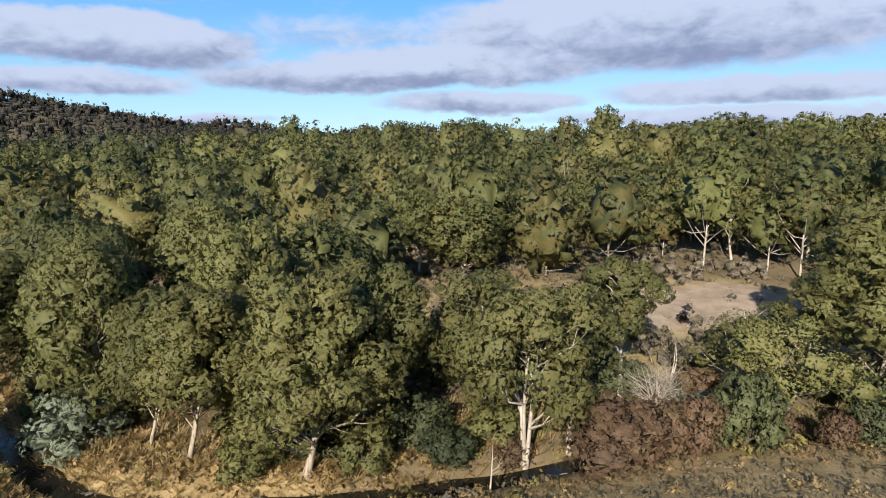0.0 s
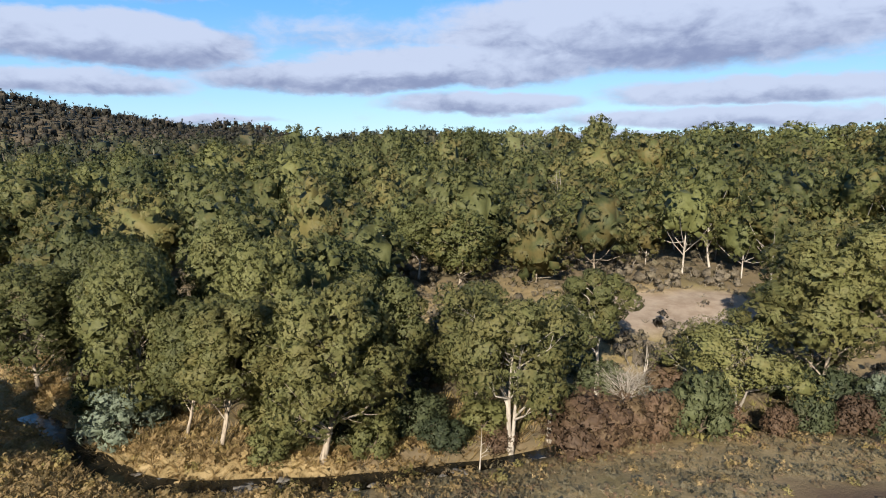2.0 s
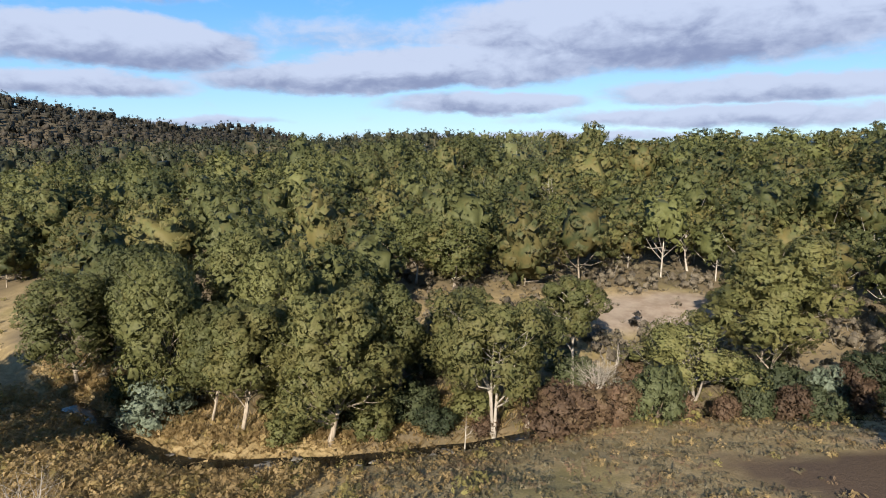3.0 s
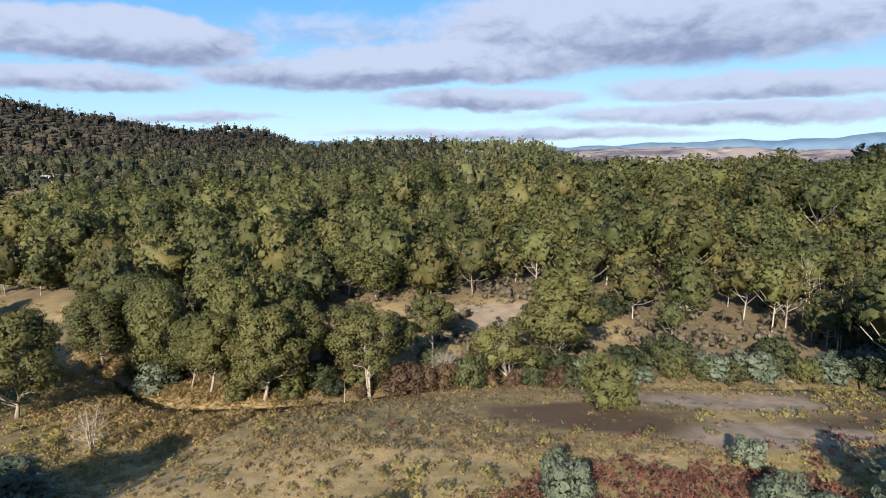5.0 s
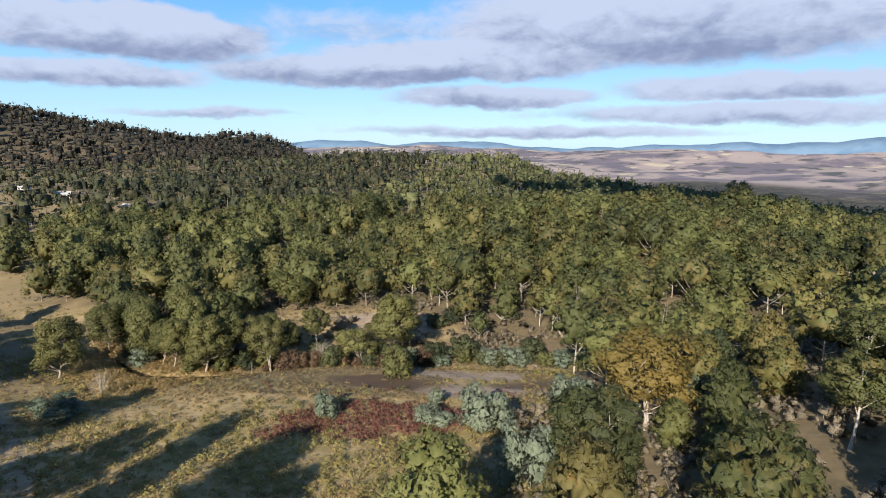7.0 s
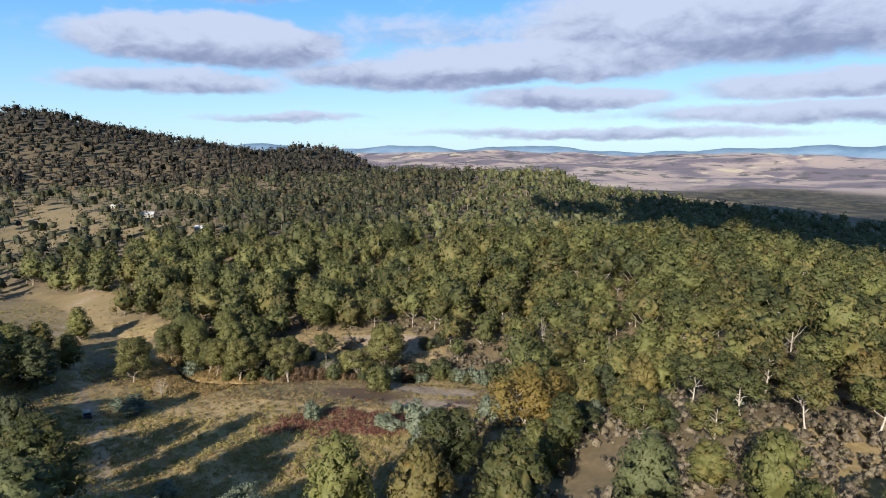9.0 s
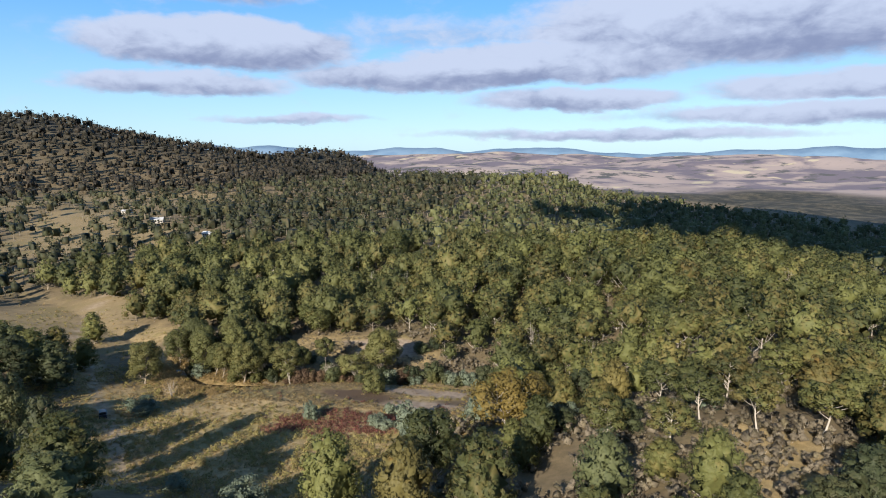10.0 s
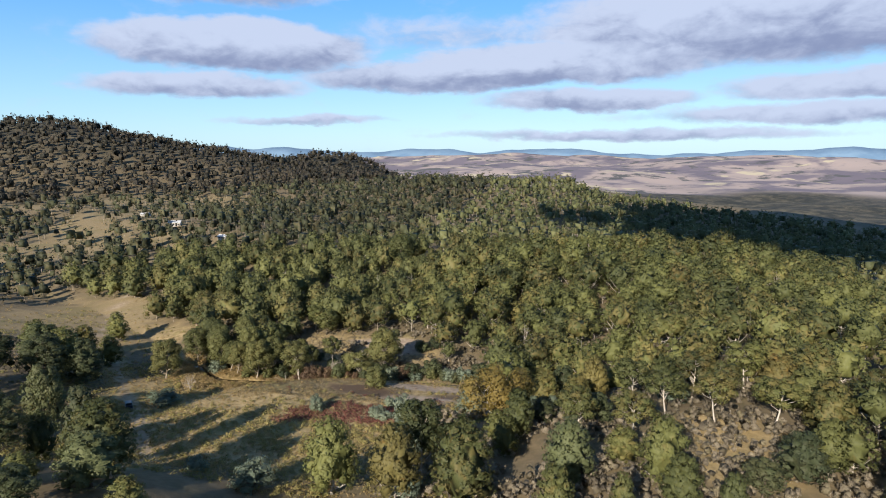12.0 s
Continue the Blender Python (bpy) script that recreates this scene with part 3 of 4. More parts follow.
ground_me = mesh_of("ground", np.stack([X, Y, Z], -1).reshape(-1, 3), gq, [ground_material()], True)
for key, val in (("wooded", np.maximum(np.maximum((1 - open_land(X, Y)) * 0.75, 0.4 * sst(-66, -82, X)), 0.85 * sst(0, 2, Y - creek_y(X)) * sst(9, 6, Y - creek_y(X)) * sst(-11, -6, X))), ("bare", bare_earth(X, Y)), ("peat", dark_earth(X, Y)), ("remote", sst(800, 1100, np.hypot(X, Y))), ("hills", sst(1950, 2350, np.hypot(X, Y) + 260 * wave(X, Y, 210, 7.0)))):
    ground_me.attributes.new(key, "FLOAT", "POINT").data.foreach_set("value", val.astype(np.float32).ravel())
ground = tagged(new("ground", ground_me), "dry tussock grass, leaf litter and bare soil of a valley", "ground", kind="structure")

# the creek
cx = np.arange(-40, 96, 1.0)
cy = creek_y(cx)
tx, ty = np.gradient(cx), np.gradient(cy)
tl = np.hypot(tx, ty)
rows = []
for o in (-1.25, -0.7, 0.0, 0.7, 1.25):
    w = o * (1 + 0.25 * wave(cx, cx * 0, 3.0, 2.0 + np.sign(o)))
    rows.append(np.stack([cx - ty / tl * w, cy + tx / tl * w, np.full_like(cx, 0.45)], -1))
wv = np.stack(rows, 1).reshape(-1, 3)
wi = np.arange(len(cx) * 5).reshape(len(cx), 5)
wq = np.stack([wi[:-1, :-1], wi[1:, :-1], wi[1:, 1:], wi[:-1, 1:]], -1).reshape(-1, 4)
mat, gr, bsdf = surface("creek_water", 0.06)
pos, _ = place_of(gr)
ripple = gr.noise(pos, 2.2, 4.0, 0.6, 0.4)
gr.put(bsdf.inputs["Base Color"], gr.mix(gr.step(gr.noise(pos, 0.28, 5.0, 0.7), 0.6, 0.72), (0.012, 0.012, 0.010), (0.5, 0.5, 0.5)))
bsdf.inputs["Specular IOR Level"].default_value = 0.4
bump(gr, bsdf, ripple, 0.35, 0.1)
tagged(new("creek", mesh_of("creek", wv, wq, [mat], True)), "dark shallow creek with small rapids", "creek", kind="structure")

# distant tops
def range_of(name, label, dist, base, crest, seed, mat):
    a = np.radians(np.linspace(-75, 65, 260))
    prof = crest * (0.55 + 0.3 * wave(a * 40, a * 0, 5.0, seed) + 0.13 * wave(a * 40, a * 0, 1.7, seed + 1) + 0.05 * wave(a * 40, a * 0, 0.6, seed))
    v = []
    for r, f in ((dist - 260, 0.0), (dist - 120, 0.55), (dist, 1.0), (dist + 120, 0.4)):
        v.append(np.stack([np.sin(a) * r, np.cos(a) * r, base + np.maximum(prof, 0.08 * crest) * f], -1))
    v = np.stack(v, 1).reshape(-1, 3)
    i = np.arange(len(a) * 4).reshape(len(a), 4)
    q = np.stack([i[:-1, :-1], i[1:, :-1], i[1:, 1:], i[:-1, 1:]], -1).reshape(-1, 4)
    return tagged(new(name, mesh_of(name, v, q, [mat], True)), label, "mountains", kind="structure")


def hazed_material(name, one, two):
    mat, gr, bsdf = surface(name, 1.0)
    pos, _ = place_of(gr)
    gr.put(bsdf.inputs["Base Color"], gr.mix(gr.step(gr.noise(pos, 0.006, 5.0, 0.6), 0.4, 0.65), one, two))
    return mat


# the blue stands in for haze and is put into the base colour
range_of("backdrop_mountains", "mountain range on the horizon, coloured blue for haze", 4650, 0, 155, 1.3, hazed_material("mountain_haze", (0.15, 0.235, 0.33), (0.11, 0.185, 0.28)))


# ---------------------------------------------------------------- single trees
rng = np.random.default_rng(11)
NEAR = dict(leaves=300, size=0.42, sides=7, twigs=2, shells=(), core=0.52)
SOLO = dict(leaves=200, size=0.5, sides=6, shells=(), core=0.5)
GUMS = "gum trees"


def full_tree(label, seed, leaf_mat, bark, h, width, bare, limbs):
    base = tagged(new("gum_tree"), label, "tree", GUMS)
    (wv, wq, _, _), (lv, lq, ld, lm) = grow_egg(seed, h, width, bare, 36, 52, 0.56, n=4, girth=0.2, limbs=limbs, lobe_n=2)
    part("trunk", mesh_of("trunk", wv, wq, [bark], True), base)
    part("crown", mesh_of("crown", lv, lq, leaf_mat, mat_index=lm, normals=ld), base)
    return base


# every kind is grown 12 m high, and set out at the height and width that it has
KINDS = {
    "round": make_tree("gum_tree", "dense olive gum tree with a rounded crown", 1, M_NEAR, M_BARK, GUMS, h=12, width=8, bare=0.2, clumps=36, girth=0.2, fat=0.92, taper=0.75, **NEAR),
    "slim": make_tree("gum_tree", "slender olive gum tree with several stems", 2, M_NEAR, M_BARK, GUMS, h=12, width=6.5, bare=0.3, clumps=32, girth=0.16, stems=2, **NEAR),
    "forked": make_tree("gum_tree", "spreading gum tree with pale forked trunks", 3, M_NEAR, M_WHITE, GUMS, h=12, width=9, bare=0.4, clumps=30, girth=0.2, stems=3, taper=0.9, fat=0.86, **NEAR),
    "open": make_tree("gum_tree", "open gum tree with a bare pale trunk", 4, M_NEAR, M_WHITE, GUMS, h=12, width=6.5, bare=0.5, clumps=20, girth=0.2, gap=0.6, taper=0.85, **NEAR),
    "sprawl": make_tree("gum_tree", "low gum tree with sprawling white trunks", 12, M_NEAR, M_WHITE, GUMS, h=12, width=12, bare=0.36, clumps=34, girth=0.2, stems=5, flare=0.4, taper=0.8, fat=0.8, **NEAR),
    "dome": make_tree("gum_tree", "dense olive gum tree with a domed crown", 5, M_LIGHT, M_BARK, GUMS, h=12, width=7.5, bare=0.2, clumps=30, girth=0.2, **SOLO),
    "tall": make_tree("gum_tree", "tall light olive gum tree with pale limbs", 6, M_LIGHT, M_WHITE, GUMS, h=12, width=6, bare=0.36, clumps=24, girth=0.18, taper=0.7, **SOLO),
    "airy": make_tree("gum_tree", "airy light olive gum tree with white limbs", 7, M_LIGHT, M_WHITE, GUMS, h=12, width=7, bare=0.52, clumps=17, girth=0.19, gap=0.5, taper=0.8, **SOLO),
    "gold": make_tree("gum_tree", "gum tree with a golden orange crown", 8, M_GOLD, M_WHITE, GUMS, h=12, width=9, bare=0.32, clumps=30, girth=0.24, stems=2, **SOLO),
    "deep": make_tree("gum_tree", "dark green gum tree with a ragged crown", 9, M_DEEP, M_DARKBARK, GUMS, h=12, width=7, bare=0.22, clumps=28, girth=0.2, **SOLO),
    "egg": full_tree("dense olive gum tree with a full crown", 61, M_MIDDLE, M_BARK, 12, 8, 0.06, 4),
    "light_egg": full_tree("dense light olive gum tree with pale trunks", 62, M_LIGHT, M_WHITE, 12, 8, 0.12, 6),
    "deep_egg": full_tree("dense dark green gum tree with a full crown", 63, M_DEEP, M_DARKBARK, 12, 8, 0.04, 3),
    "slim_egg": full_tree("slender olive gum tree with a full crown", 64, M_MIDDLE, M_WHITE, 12, 6, 0.14, 6),
    "rich": full_tree("olive gum tree with gold-brown leaf tips", 65, M_TIPS, M_WHITE, 12, 8, 0.18, 7),
    "bright": make_tree("gum_tree", "broad bright green gum tree", 10, M_LIGHT, M_BARK, GUMS, h=12, width=10, bare=0.15, clumps=40, girth=0.3, **SOLO),
}
WIDE = {"egg": 8, "light_egg": 8, "deep_egg": 8, "slim_egg": 6, "rich": 8, "sprawl": 12, "round": 8, "slim": 6.5, "forked": 9, "open": 6.5, "dome": 7.5, "tall": 6, "airy": 7, "gold": 9, "deep": 7, "bright": 10}


def plant(kind, x, y, h, w, turn=None):
    ob = KINDS[kind]
    turn = (x * 37 + y * 71) % 360 if turn is None else turn
    s = min(max(w / WIDE[kind], 0.6 * h / 12), 1.6 * h / 12)
    m = Matrix.LocRotScale((x, y, z_at(x, y) - 0.05), Euler((0, 0, radians(turn))), (s, s, h / 12))
    return copy_thing(ob, m)


def plant_to(kind, x, y, top, w):
    """A tree whose top reaches a level above the creek."""
    return plant(kind, x, y, top - z_at(x, y), w)


# along the creek: kind, x, y, height, crown width
for row in (("round", -10.5, 33.6, 13.9, 10.1), ("slim", -19, 34.8, 12.2, 7.9), ("slim", -22.5, 36.5, 11.5, 7), ("round", -27.5, 38.5, 15.0, 8.7), ("round", -41.4, 46.8, 12.5, 9.5),
            ("round", -18.1, 43, 15.0, 9), ("round", -31, 46, 14, 8.5), ("forked", 4.4, 36.7, 13.4, 10.5), ("open", 7.8, 38.4, 12, 6.5), ("open", 13.4, 45.7, 12.2, 6.8)):
    plant(*row)
for row in (("sprawl", 25.8, 43.6, 8.6, 10.5), ("slim", 32.6, 43.2, 17.3, 11.5), ("round", 1.5, 43, 11, 8), ("slim", -6, 41, 12.5, 7), ("dome", 0.5, 75, 11, 9.5), ("dome", -10.7, 68.1, 7, 5.4),
            ("round", -37, 52, 14.5, 9), ("round", -24, 52, 14.5, 9), ("dome", -13, 56, 12, 8), ("open", 41, 88.6, 10, 6), ("round", -39.5, 23.2, 14.3, 10.5), ("tall", -5.5, 77.5, 11, 6)):
    plant(*row)
# the slope below the flight: kind, x, y, level of the top, crown width
for row in (("gold", 80, -15, 26.8, 14), ("egg", 77.5, -56, 33, 12.5), ("slim_egg", 86.5, -28, 28.5, 7), ("airy", 99, -34, 31, 9), ("deep_egg", 97.3, -52.5, 33, 9.5), ("airy", 111, -37, 32, 9.5), ("light_egg", 114, -56, 36, 9),
            ("airy", 129.5, -27.5, 34, 8.5), ("airy", 141.6, -26.5, 33.5, 11.5), ("egg", 150.6, -32, 36.3, 10), ("deep_egg", 139, -50, 32.5, 9), ("slim_egg", 144.5, -47, 34, 7), ("light_egg", 48.5, -49, 27.5, 11.5), ("rich", 63.3, -52, 28.5, 10.5),
            ("tall", 66, -41.5, 28.8, 10), ("egg", 115.7, -64, 33, 7), ("light_egg", 122.9, -67, 32, 4.6), ("egg", 105.5, -70, 32, 4.5), ("rich", 105, 0, 27.6, 8), ("light_egg", 157, -5, 35.6, 12.6), ("airy", 120, -22, 31.8, 10),
            ("egg", 92, -4, 24.5, 8.5), ("airy", 113, -12, 31, 9), ("egg", 100, -14, 27.5, 8), ("airy", 128, -10, 33, 9), ("airy", 142.9, 0, 33, 10), ("deep_egg", 92, -16, 21, 7), ("egg", 108, -46, 29, 7.5), 
            ("airy", 134, -14, 32, 9), ("egg", 151, -18, 34.5, 9.5), ("rich", 148, -9, 34, 9), ("egg", 160, -45, 37, 10), ("airy", 163, -25, 36, 10), ("egg", 95, -68, 31.5, 7), ("egg", 84, -34, 24, 6.5), ("deep", 104, -25, 27, 7),
            ("egg", 122, -3, 30, 8), ("light_egg", 133, 1, 32, 8.5), ("egg", 86, 4, 22, 7), ("deep", 97, 4, 23, 7), ("egg", 81, -24, 21, 6), ("egg", 152, -60, 34, 8), ("deep", 130, -58, 30, 6)):
    plant_to(*row)
# beside the track, with trees out of view added to cast the meadow's shadows
for row in (("egg", 9, -67, 36, 13), ("deep_egg", 14.5, -76, 34, 11), ("egg", 26, -82, 30, 7), ("deep", -62, -4, 26, 13), ("egg", -66, 8, 25, 13), ("deep_egg", -54, 3, 23, 11), ("deep_egg", -3, -57, 34, 9), ("egg", 3.8, -80, 31, 11),
            ("deep", -30, -38, 30, 9), ("deep", -17, -66, 34, 12), ("egg", -2, -88, 34, 12), ("deep", 12, -90, 34, 12), ("deep", -47, -46, 29, 11), ("deep", -66, -24, 27, 12), ("deep", -76, -8, 27, 12), ("deep", -78, 12, 24, 12),
            ("deep", -62, -42, 31, 13), ("deep", -44, -60, 32, 13), ("egg", -64, 27, 16.5, 9), ("deep", -80, -30, 29, 13), ("egg", -88, 20, 23, 11), ("deep", -28, -76, 34, 13), ("egg", -88, 62, 15, 9), ("egg", -82, 36, 17, 10), ("deep", 24, -98, 33, 12),
            ("egg", -21, -50, 24, 7)):
    plant_to(*row)
# landmarks on the north slope
for row in (("bright", 3, 192, 16.5, 14), ("airy", -46, 137, 14, 9), ("airy", 59, 136, 15, 10), ("airy", 66, 142, 14, 9), ("airy", 128, 200, 18, 11), ("airy", 112, 196, 17, 10), ("airy", 137, 178, 14, 8), ("airy", 92, 170, 16, 10),
            ("tall", 30, 120, 14, 7), ("airy", 171, 210, 13, 9), ("tall", 52, 96, 12, 7), ("dome", 62, 104, 12, 8), ("tall", 22, 98, 12, 7)):
    plant(*row)


# ---------------------------------------------------------------- shrubs
def make_shrub(name, label, seed, mat, bark, h, width, clumps, leaves, size, group, bare=0.02, fat=1.25):
    base = tagged(new(name), label, "shrub", group)
    (wv, wq, _, _), (lv, lq, ld, lm) = grow(seed, h=h, width=width, bare=bare, clumps=clumps, leaves=leaves, size=size, girth=0.05 * h, stems=2, sides=5, shells=(), core=0.55, fat=fat)
    part("stem", mesh_of("stem", wv, wq, [bark], True), base)
    part("foliage", mesh_of("foliage", lv, lq, mat, mat_index=lm, normals=ld), base)
    return base


SHRUBS = {
    "wattle": make_shrub("wattle_bush", "grey-green wattle bush with a dense rounded shape", 21, M_WATTLE, M_DARKBARK, 4, 4, 20, 140, 0.4, "wattle bushes"),
    "rust": make_shrub("tea_tree_bush", "rusty brown tea tree bush beside the creek", 22, M_RUST, M_DARKBARK, 4, 4.4, 20, 130, 0.4, "tea tree bushes"),
    "olive": make_shrub("olive_bush", "dense olive bush standing on the flat", 23, M_NEAR, M_DARKBARK, 4, 4.4, 20, 130, 0.46, "olive bushes"),
    "green": make_shrub("tea_tree_bush", "dark green tea tree bush beside the creek", 24, M_DEEP, M_DARKBARK, 4, 4.4, 18, 120, 0.46, "tea tree bushes"),
}


def bush(kind, x, y, h, w):
    m = Matrix.LocRotScale((x, y, z_at(x, y) - 0.08), Euler((0, 0, (x * 1.7 + y) % 6.28)), (w / 4.2, w / 4.2, h / 4))
    return copy_thing(SHRUBS[kind], m)


for row in (("wattle", 26.9, -2.0, 4.2, 3.9), ("wattle", 46, 6.1, 2.8, 2.8), ("wattle", 55.5, -6.5, 6.8, 7.6), ("wattle", 47.1, -4.1, 2.4, 4.3), ("wattle", 71, 1.6, 5.5, 6.5), ("wattle", 60.6, -27, 8.5, 7), ("wattle", 45, -3, 3.2, 3.6),
            ("wattle", 18.9, 43.9, 1.8, 2.7), ("wattle", -28, 37.2, 4.4, 5.1), ("wattle", 63.5, 43, 4.6, 4.9), ("wattle", 57.3, 43.5, 3.6, 4.8), ("wattle", 37.6, 41, 5.5, 4.1), ("wattle", -25.3, 0.6, 3.6, 6.0), ("wattle", -21.6, -2, 2.5, 6)):
    bush(*row)
for row in (("wattle", 32.5, -53.2, 5.6, 7), ("wattle", 64.9, -50.8, 5.5, 5.9), ("wattle", 17, -48, 2.8, 4.6), ("wattle", 77, 43, 4, 6), ("wattle", 84, 44, 4.5, 6), ("wattle", 92, -8, 5, 6), ("wattle", 124, -10, 6, 6),
            ("rust", 8.6, 33.0, 4.6, 5.4), ("rust", 11.5, 34.0, 4.0, 4.2), ("rust", 15.0, 35.0, 3.7, 3.4), ("green", 18.8, 36.0, 4.8, 4.4), ("rust", 22.5, 36.6, 2.2, 2.2), ("rust", 25.2, 36.0, 2.3, 2.2), ("green", 28.4, 37.0, 3.0, 2.8), ("rust", 31.6, 37.2, 3.2, 3.2)):
    bush(*row)
for row in (("green", 35, 37.2, 3.2, 3.6), ("olive", 37.4, 24.5, 6.2, 6.2), ("green", 34.8, 44, 4, 5), ("green", 45, 44, 4.5, 5), ("rust", 40.5, 42, 3.6, 4), ("green", -3.5, 37.5, 3.2, 4), ("olive", -14.5, 33.6, 2.6, 3.2), ("olive", -7, 34.4, 3.2, 3.4),
            ("green", 51, 45, 5.5, 6), ("green", 70, 46, 5, 6), ("green", -12.5, 52, 3, 4), ("green", 5, 52, 3, 4), ("rust", 2, 56, 2.6, 3), ("green", 44, 66, 3.5, 5), ("green", 49, 70, 4, 5)):
    bush(*row)

for row in (("green", -6.5, 36, 2.4, 3.4), ("green", -1, 36.2, 2.2, 3.2), ("olive", 1.8, 38.3, 2.6, 3.6), ("green", -9.5, 36.8, 2.8, 4), ("rust", 3, 36.4, 1.8, 2.4), ("green", -13, 38, 3, 4), ("olive", -17, 38.5, 2.4, 3.4), ("olive", -33, 41.5, 2.6, 3.8),
            ("green", 10.5, 41, 2.8, 4), ("green", 14, 48, 3, 4.4), ("rust", 21, 47, 2.6, 3.6), ("green", -26, 43, 3.2, 4.4), ("green", -3, 47, 3, 4.4), ("green", 30, 47, 3, 4.2), ("rust", -8, 55, 2.6, 3.6), ("green", -20, 58, 3, 4.2)):
    bush(*row)
for k in range(15):
    x = 39 + 4.1 * k + 1.5 * math.sin(k * 5.1)
    bush(("green", "rust", "wattle", "olive", "green")[k % 5], x, float(creek_y(x)) + 3.4 + 1.2 * math.sin(k * 2.3), 2.6 + 1.2 * math.sin(k * 1.7) ** 2, 3.4 + math.sin(k * 3.1))


# ---------------------------------------------------------------- dead wood
def dead_tree(label, seed, x, y, h, w, stems, girth, branches=8, forks=3, category="dead tree"):
    v, q, _, _ = bare_wood(seed, h, w, stems, girth, branches, forks)
    ob = tagged(new("dead_tree", mesh_of("dead_tree", v, q, [M_WHITE], True)), label, category, "dead trees")
    ob.location = (x, y, z_at(x, y))
    return ob


dead_tree("small white dead tree on the creek bank", 31, 1.6, 33.6 - 2.6, 4.0, 1.8, 1, 0.07, 6, 2)
dead_tree("bleached leafless shrub beside the creek", 32, -24.5, 14.4, 6.5, 5.5, 7, 0.07, 7, 3)
dead_tree("tangled grey dead shrub", 33, 15.6, 43.6, 4.6, 6, 10, 0.06, 9, 4)
dead_tree("bleached dead pole on the bank", 34, 18.9, 49.5, 4.2, 0.8, 2, 0.09, 3, 0)
dead_tree("small white dead stump with a fork", 35, 27.5, 38.2, 3.4, 1.4, 2, 0.08, 3, 1)
ghost = dead_tree("tall bleached dead tree on the slope", 36, 85, 57, 11, 6, 2, 0.09, 8, 3)
for k in range(60):
    a = np.random.default_rng(400 + k)
    x, y = (80 + 26 * a.random(), 50 + 16 * a.random()) if k < 14 else ((-10 + 190 * a.random(), 110 + 110 * a.random()) if k < 26 else (70 + 130 * a.random(), 140 + 90 * a.random()))
    copy_thing(ghost, Matrix.LocRotScale((x, y, z_at(x, y)), Euler((0, 0, 6.28 * a.random())), Vector((1, 1, 1)) * (0.8 + 0.55 * a.random())))


# ---------------------------------------------------------------- forest
def scatter(rng, x0, x1, y0, y1, step, keep):
    xs, ys = np.meshgrid(np.arange(x0, x1, step), np.arange(y0, y1, step))
    xs = (xs + rng.uniform(-0.48, 0.48, xs.shape) * step).ravel()
    ys = (ys + rng.uniform(-0.48, 0.48, ys.shape) * step).ravel()
    ok = rng.random(len(xs)) < keep(xs, ys)
    return xs[ok], ys[ok]


def strew(name, label, category, xs, ys, shapes, mats, rng, tall=1.0, spread=0.38, sink=0.0):
    """Many of a kind as one mesh, out of a few grown shapes (wood, leaves)."""
    zs = height(xs, ys) - sink
    V, Q, M, T, N, n = [], [], [], [], [], 0
    pick = rng.integers(0, len(shapes), len(xs))
    turn = rng.random(len(xs)) * 6.283
    sc = (tall(xs, ys) if callable(tall) else tall) * (1 + spread * (rng.random(len(xs)) * 2 - 1))
    tint = rng.random(len(xs))
    for i in range(len(xs)):
        (wv, wq, wd, _), (lv, lq, ld, lm) = shapes[pick[i]]
        c, s = math.cos(turn[i]), math.sin(turn[i])
        R = np.array(((c, -s, 0), (s, c, 0), (0, 0, 1)))
        v = np.concatenate([wv, lv]) @ (R.T * sc[i]) + (xs[i], ys[i], zs[i])
        V.append(v)
        N.append(np.concatenate([wd, ld]) @ R.T)
        Q.append(np.concatenate([wq, lq + len(wv)]) + n)
        M.append(np.concatenate([np.zeros(len(wq), int), 1 + lm]))
        T.append(np.full(len(v), tint[i]))
        n += len(v)
    N = np.concatenate(N)
    me = mesh_of(name, np.concatenate(V), np.concatenate(Q), mats, False, np.concatenate(M), np.concatenate(T), N if np.abs(N).max() > 0 else None)
    return tagged(new(name, me), label, category, kind="stuff")


# height, width, bare share of the height, how flat the top
MID_DARK = [grow_egg(100 + i, hh, ww, bb, 22, 27, 0.86, n=3, limbs=2 + 4 * (bb > 0.15), flat=ff)
            for i, (hh, ww, bb, ff) in enumerate(((12.5, 10.5, 0.05, 0.0), (14, 9.8, 0.1, 0.0), (11, 10, 0.04, 0.05), (13.5, 9, 0.2, 0.1), (12.5, 11.5, 0.1, 0.05), (8.5, 7, 0.04, 0.0)))]
MID_LIGHT = [grow_egg(120 + i, hh, ww, bb, 19, 26, 0.86, n=3, limbs=7, flat=ff, girth=0.14)
             for i, (hh, ww, bb, ff) in enumerate(((12, 10, 0.26, 0.15), (13.5, 9.4, 0.34, 0.2), (10.5, 9.5, 0.2, 0.15), (14, 8.6, 0.4, 0.2), (12, 10.8, 0.3, 0.22), (9, 7, 0.1, 0.05)))]
FAR = [grow_egg(200 + i, hh, ww, bb, 6, 7, 1.1, n=1, limbs=0, flat=ff)
       for i, (hh, ww, bb, ff) in enumerate(((13, 10, 0.08, 0.0), (14, 9.4, 0.22, 0.12), (12, 10.6, 0.1, 0.05), (14, 9, 0.32, 0.18)))]


taken = [(o.location.x, o.location.y) for o in scene.objects if o.parent is None and o.name.startswith(("gum_tree", "wattle_bush"))]
taken = np.array(taken)


def room(x, y, gap=4.2):
    """1 where no single tree stands already."""
    return np.min(np.hypot(x[:, None] - taken[None, :, 0], y[:, None] - taken[None, :, 1]), axis=1) > gap


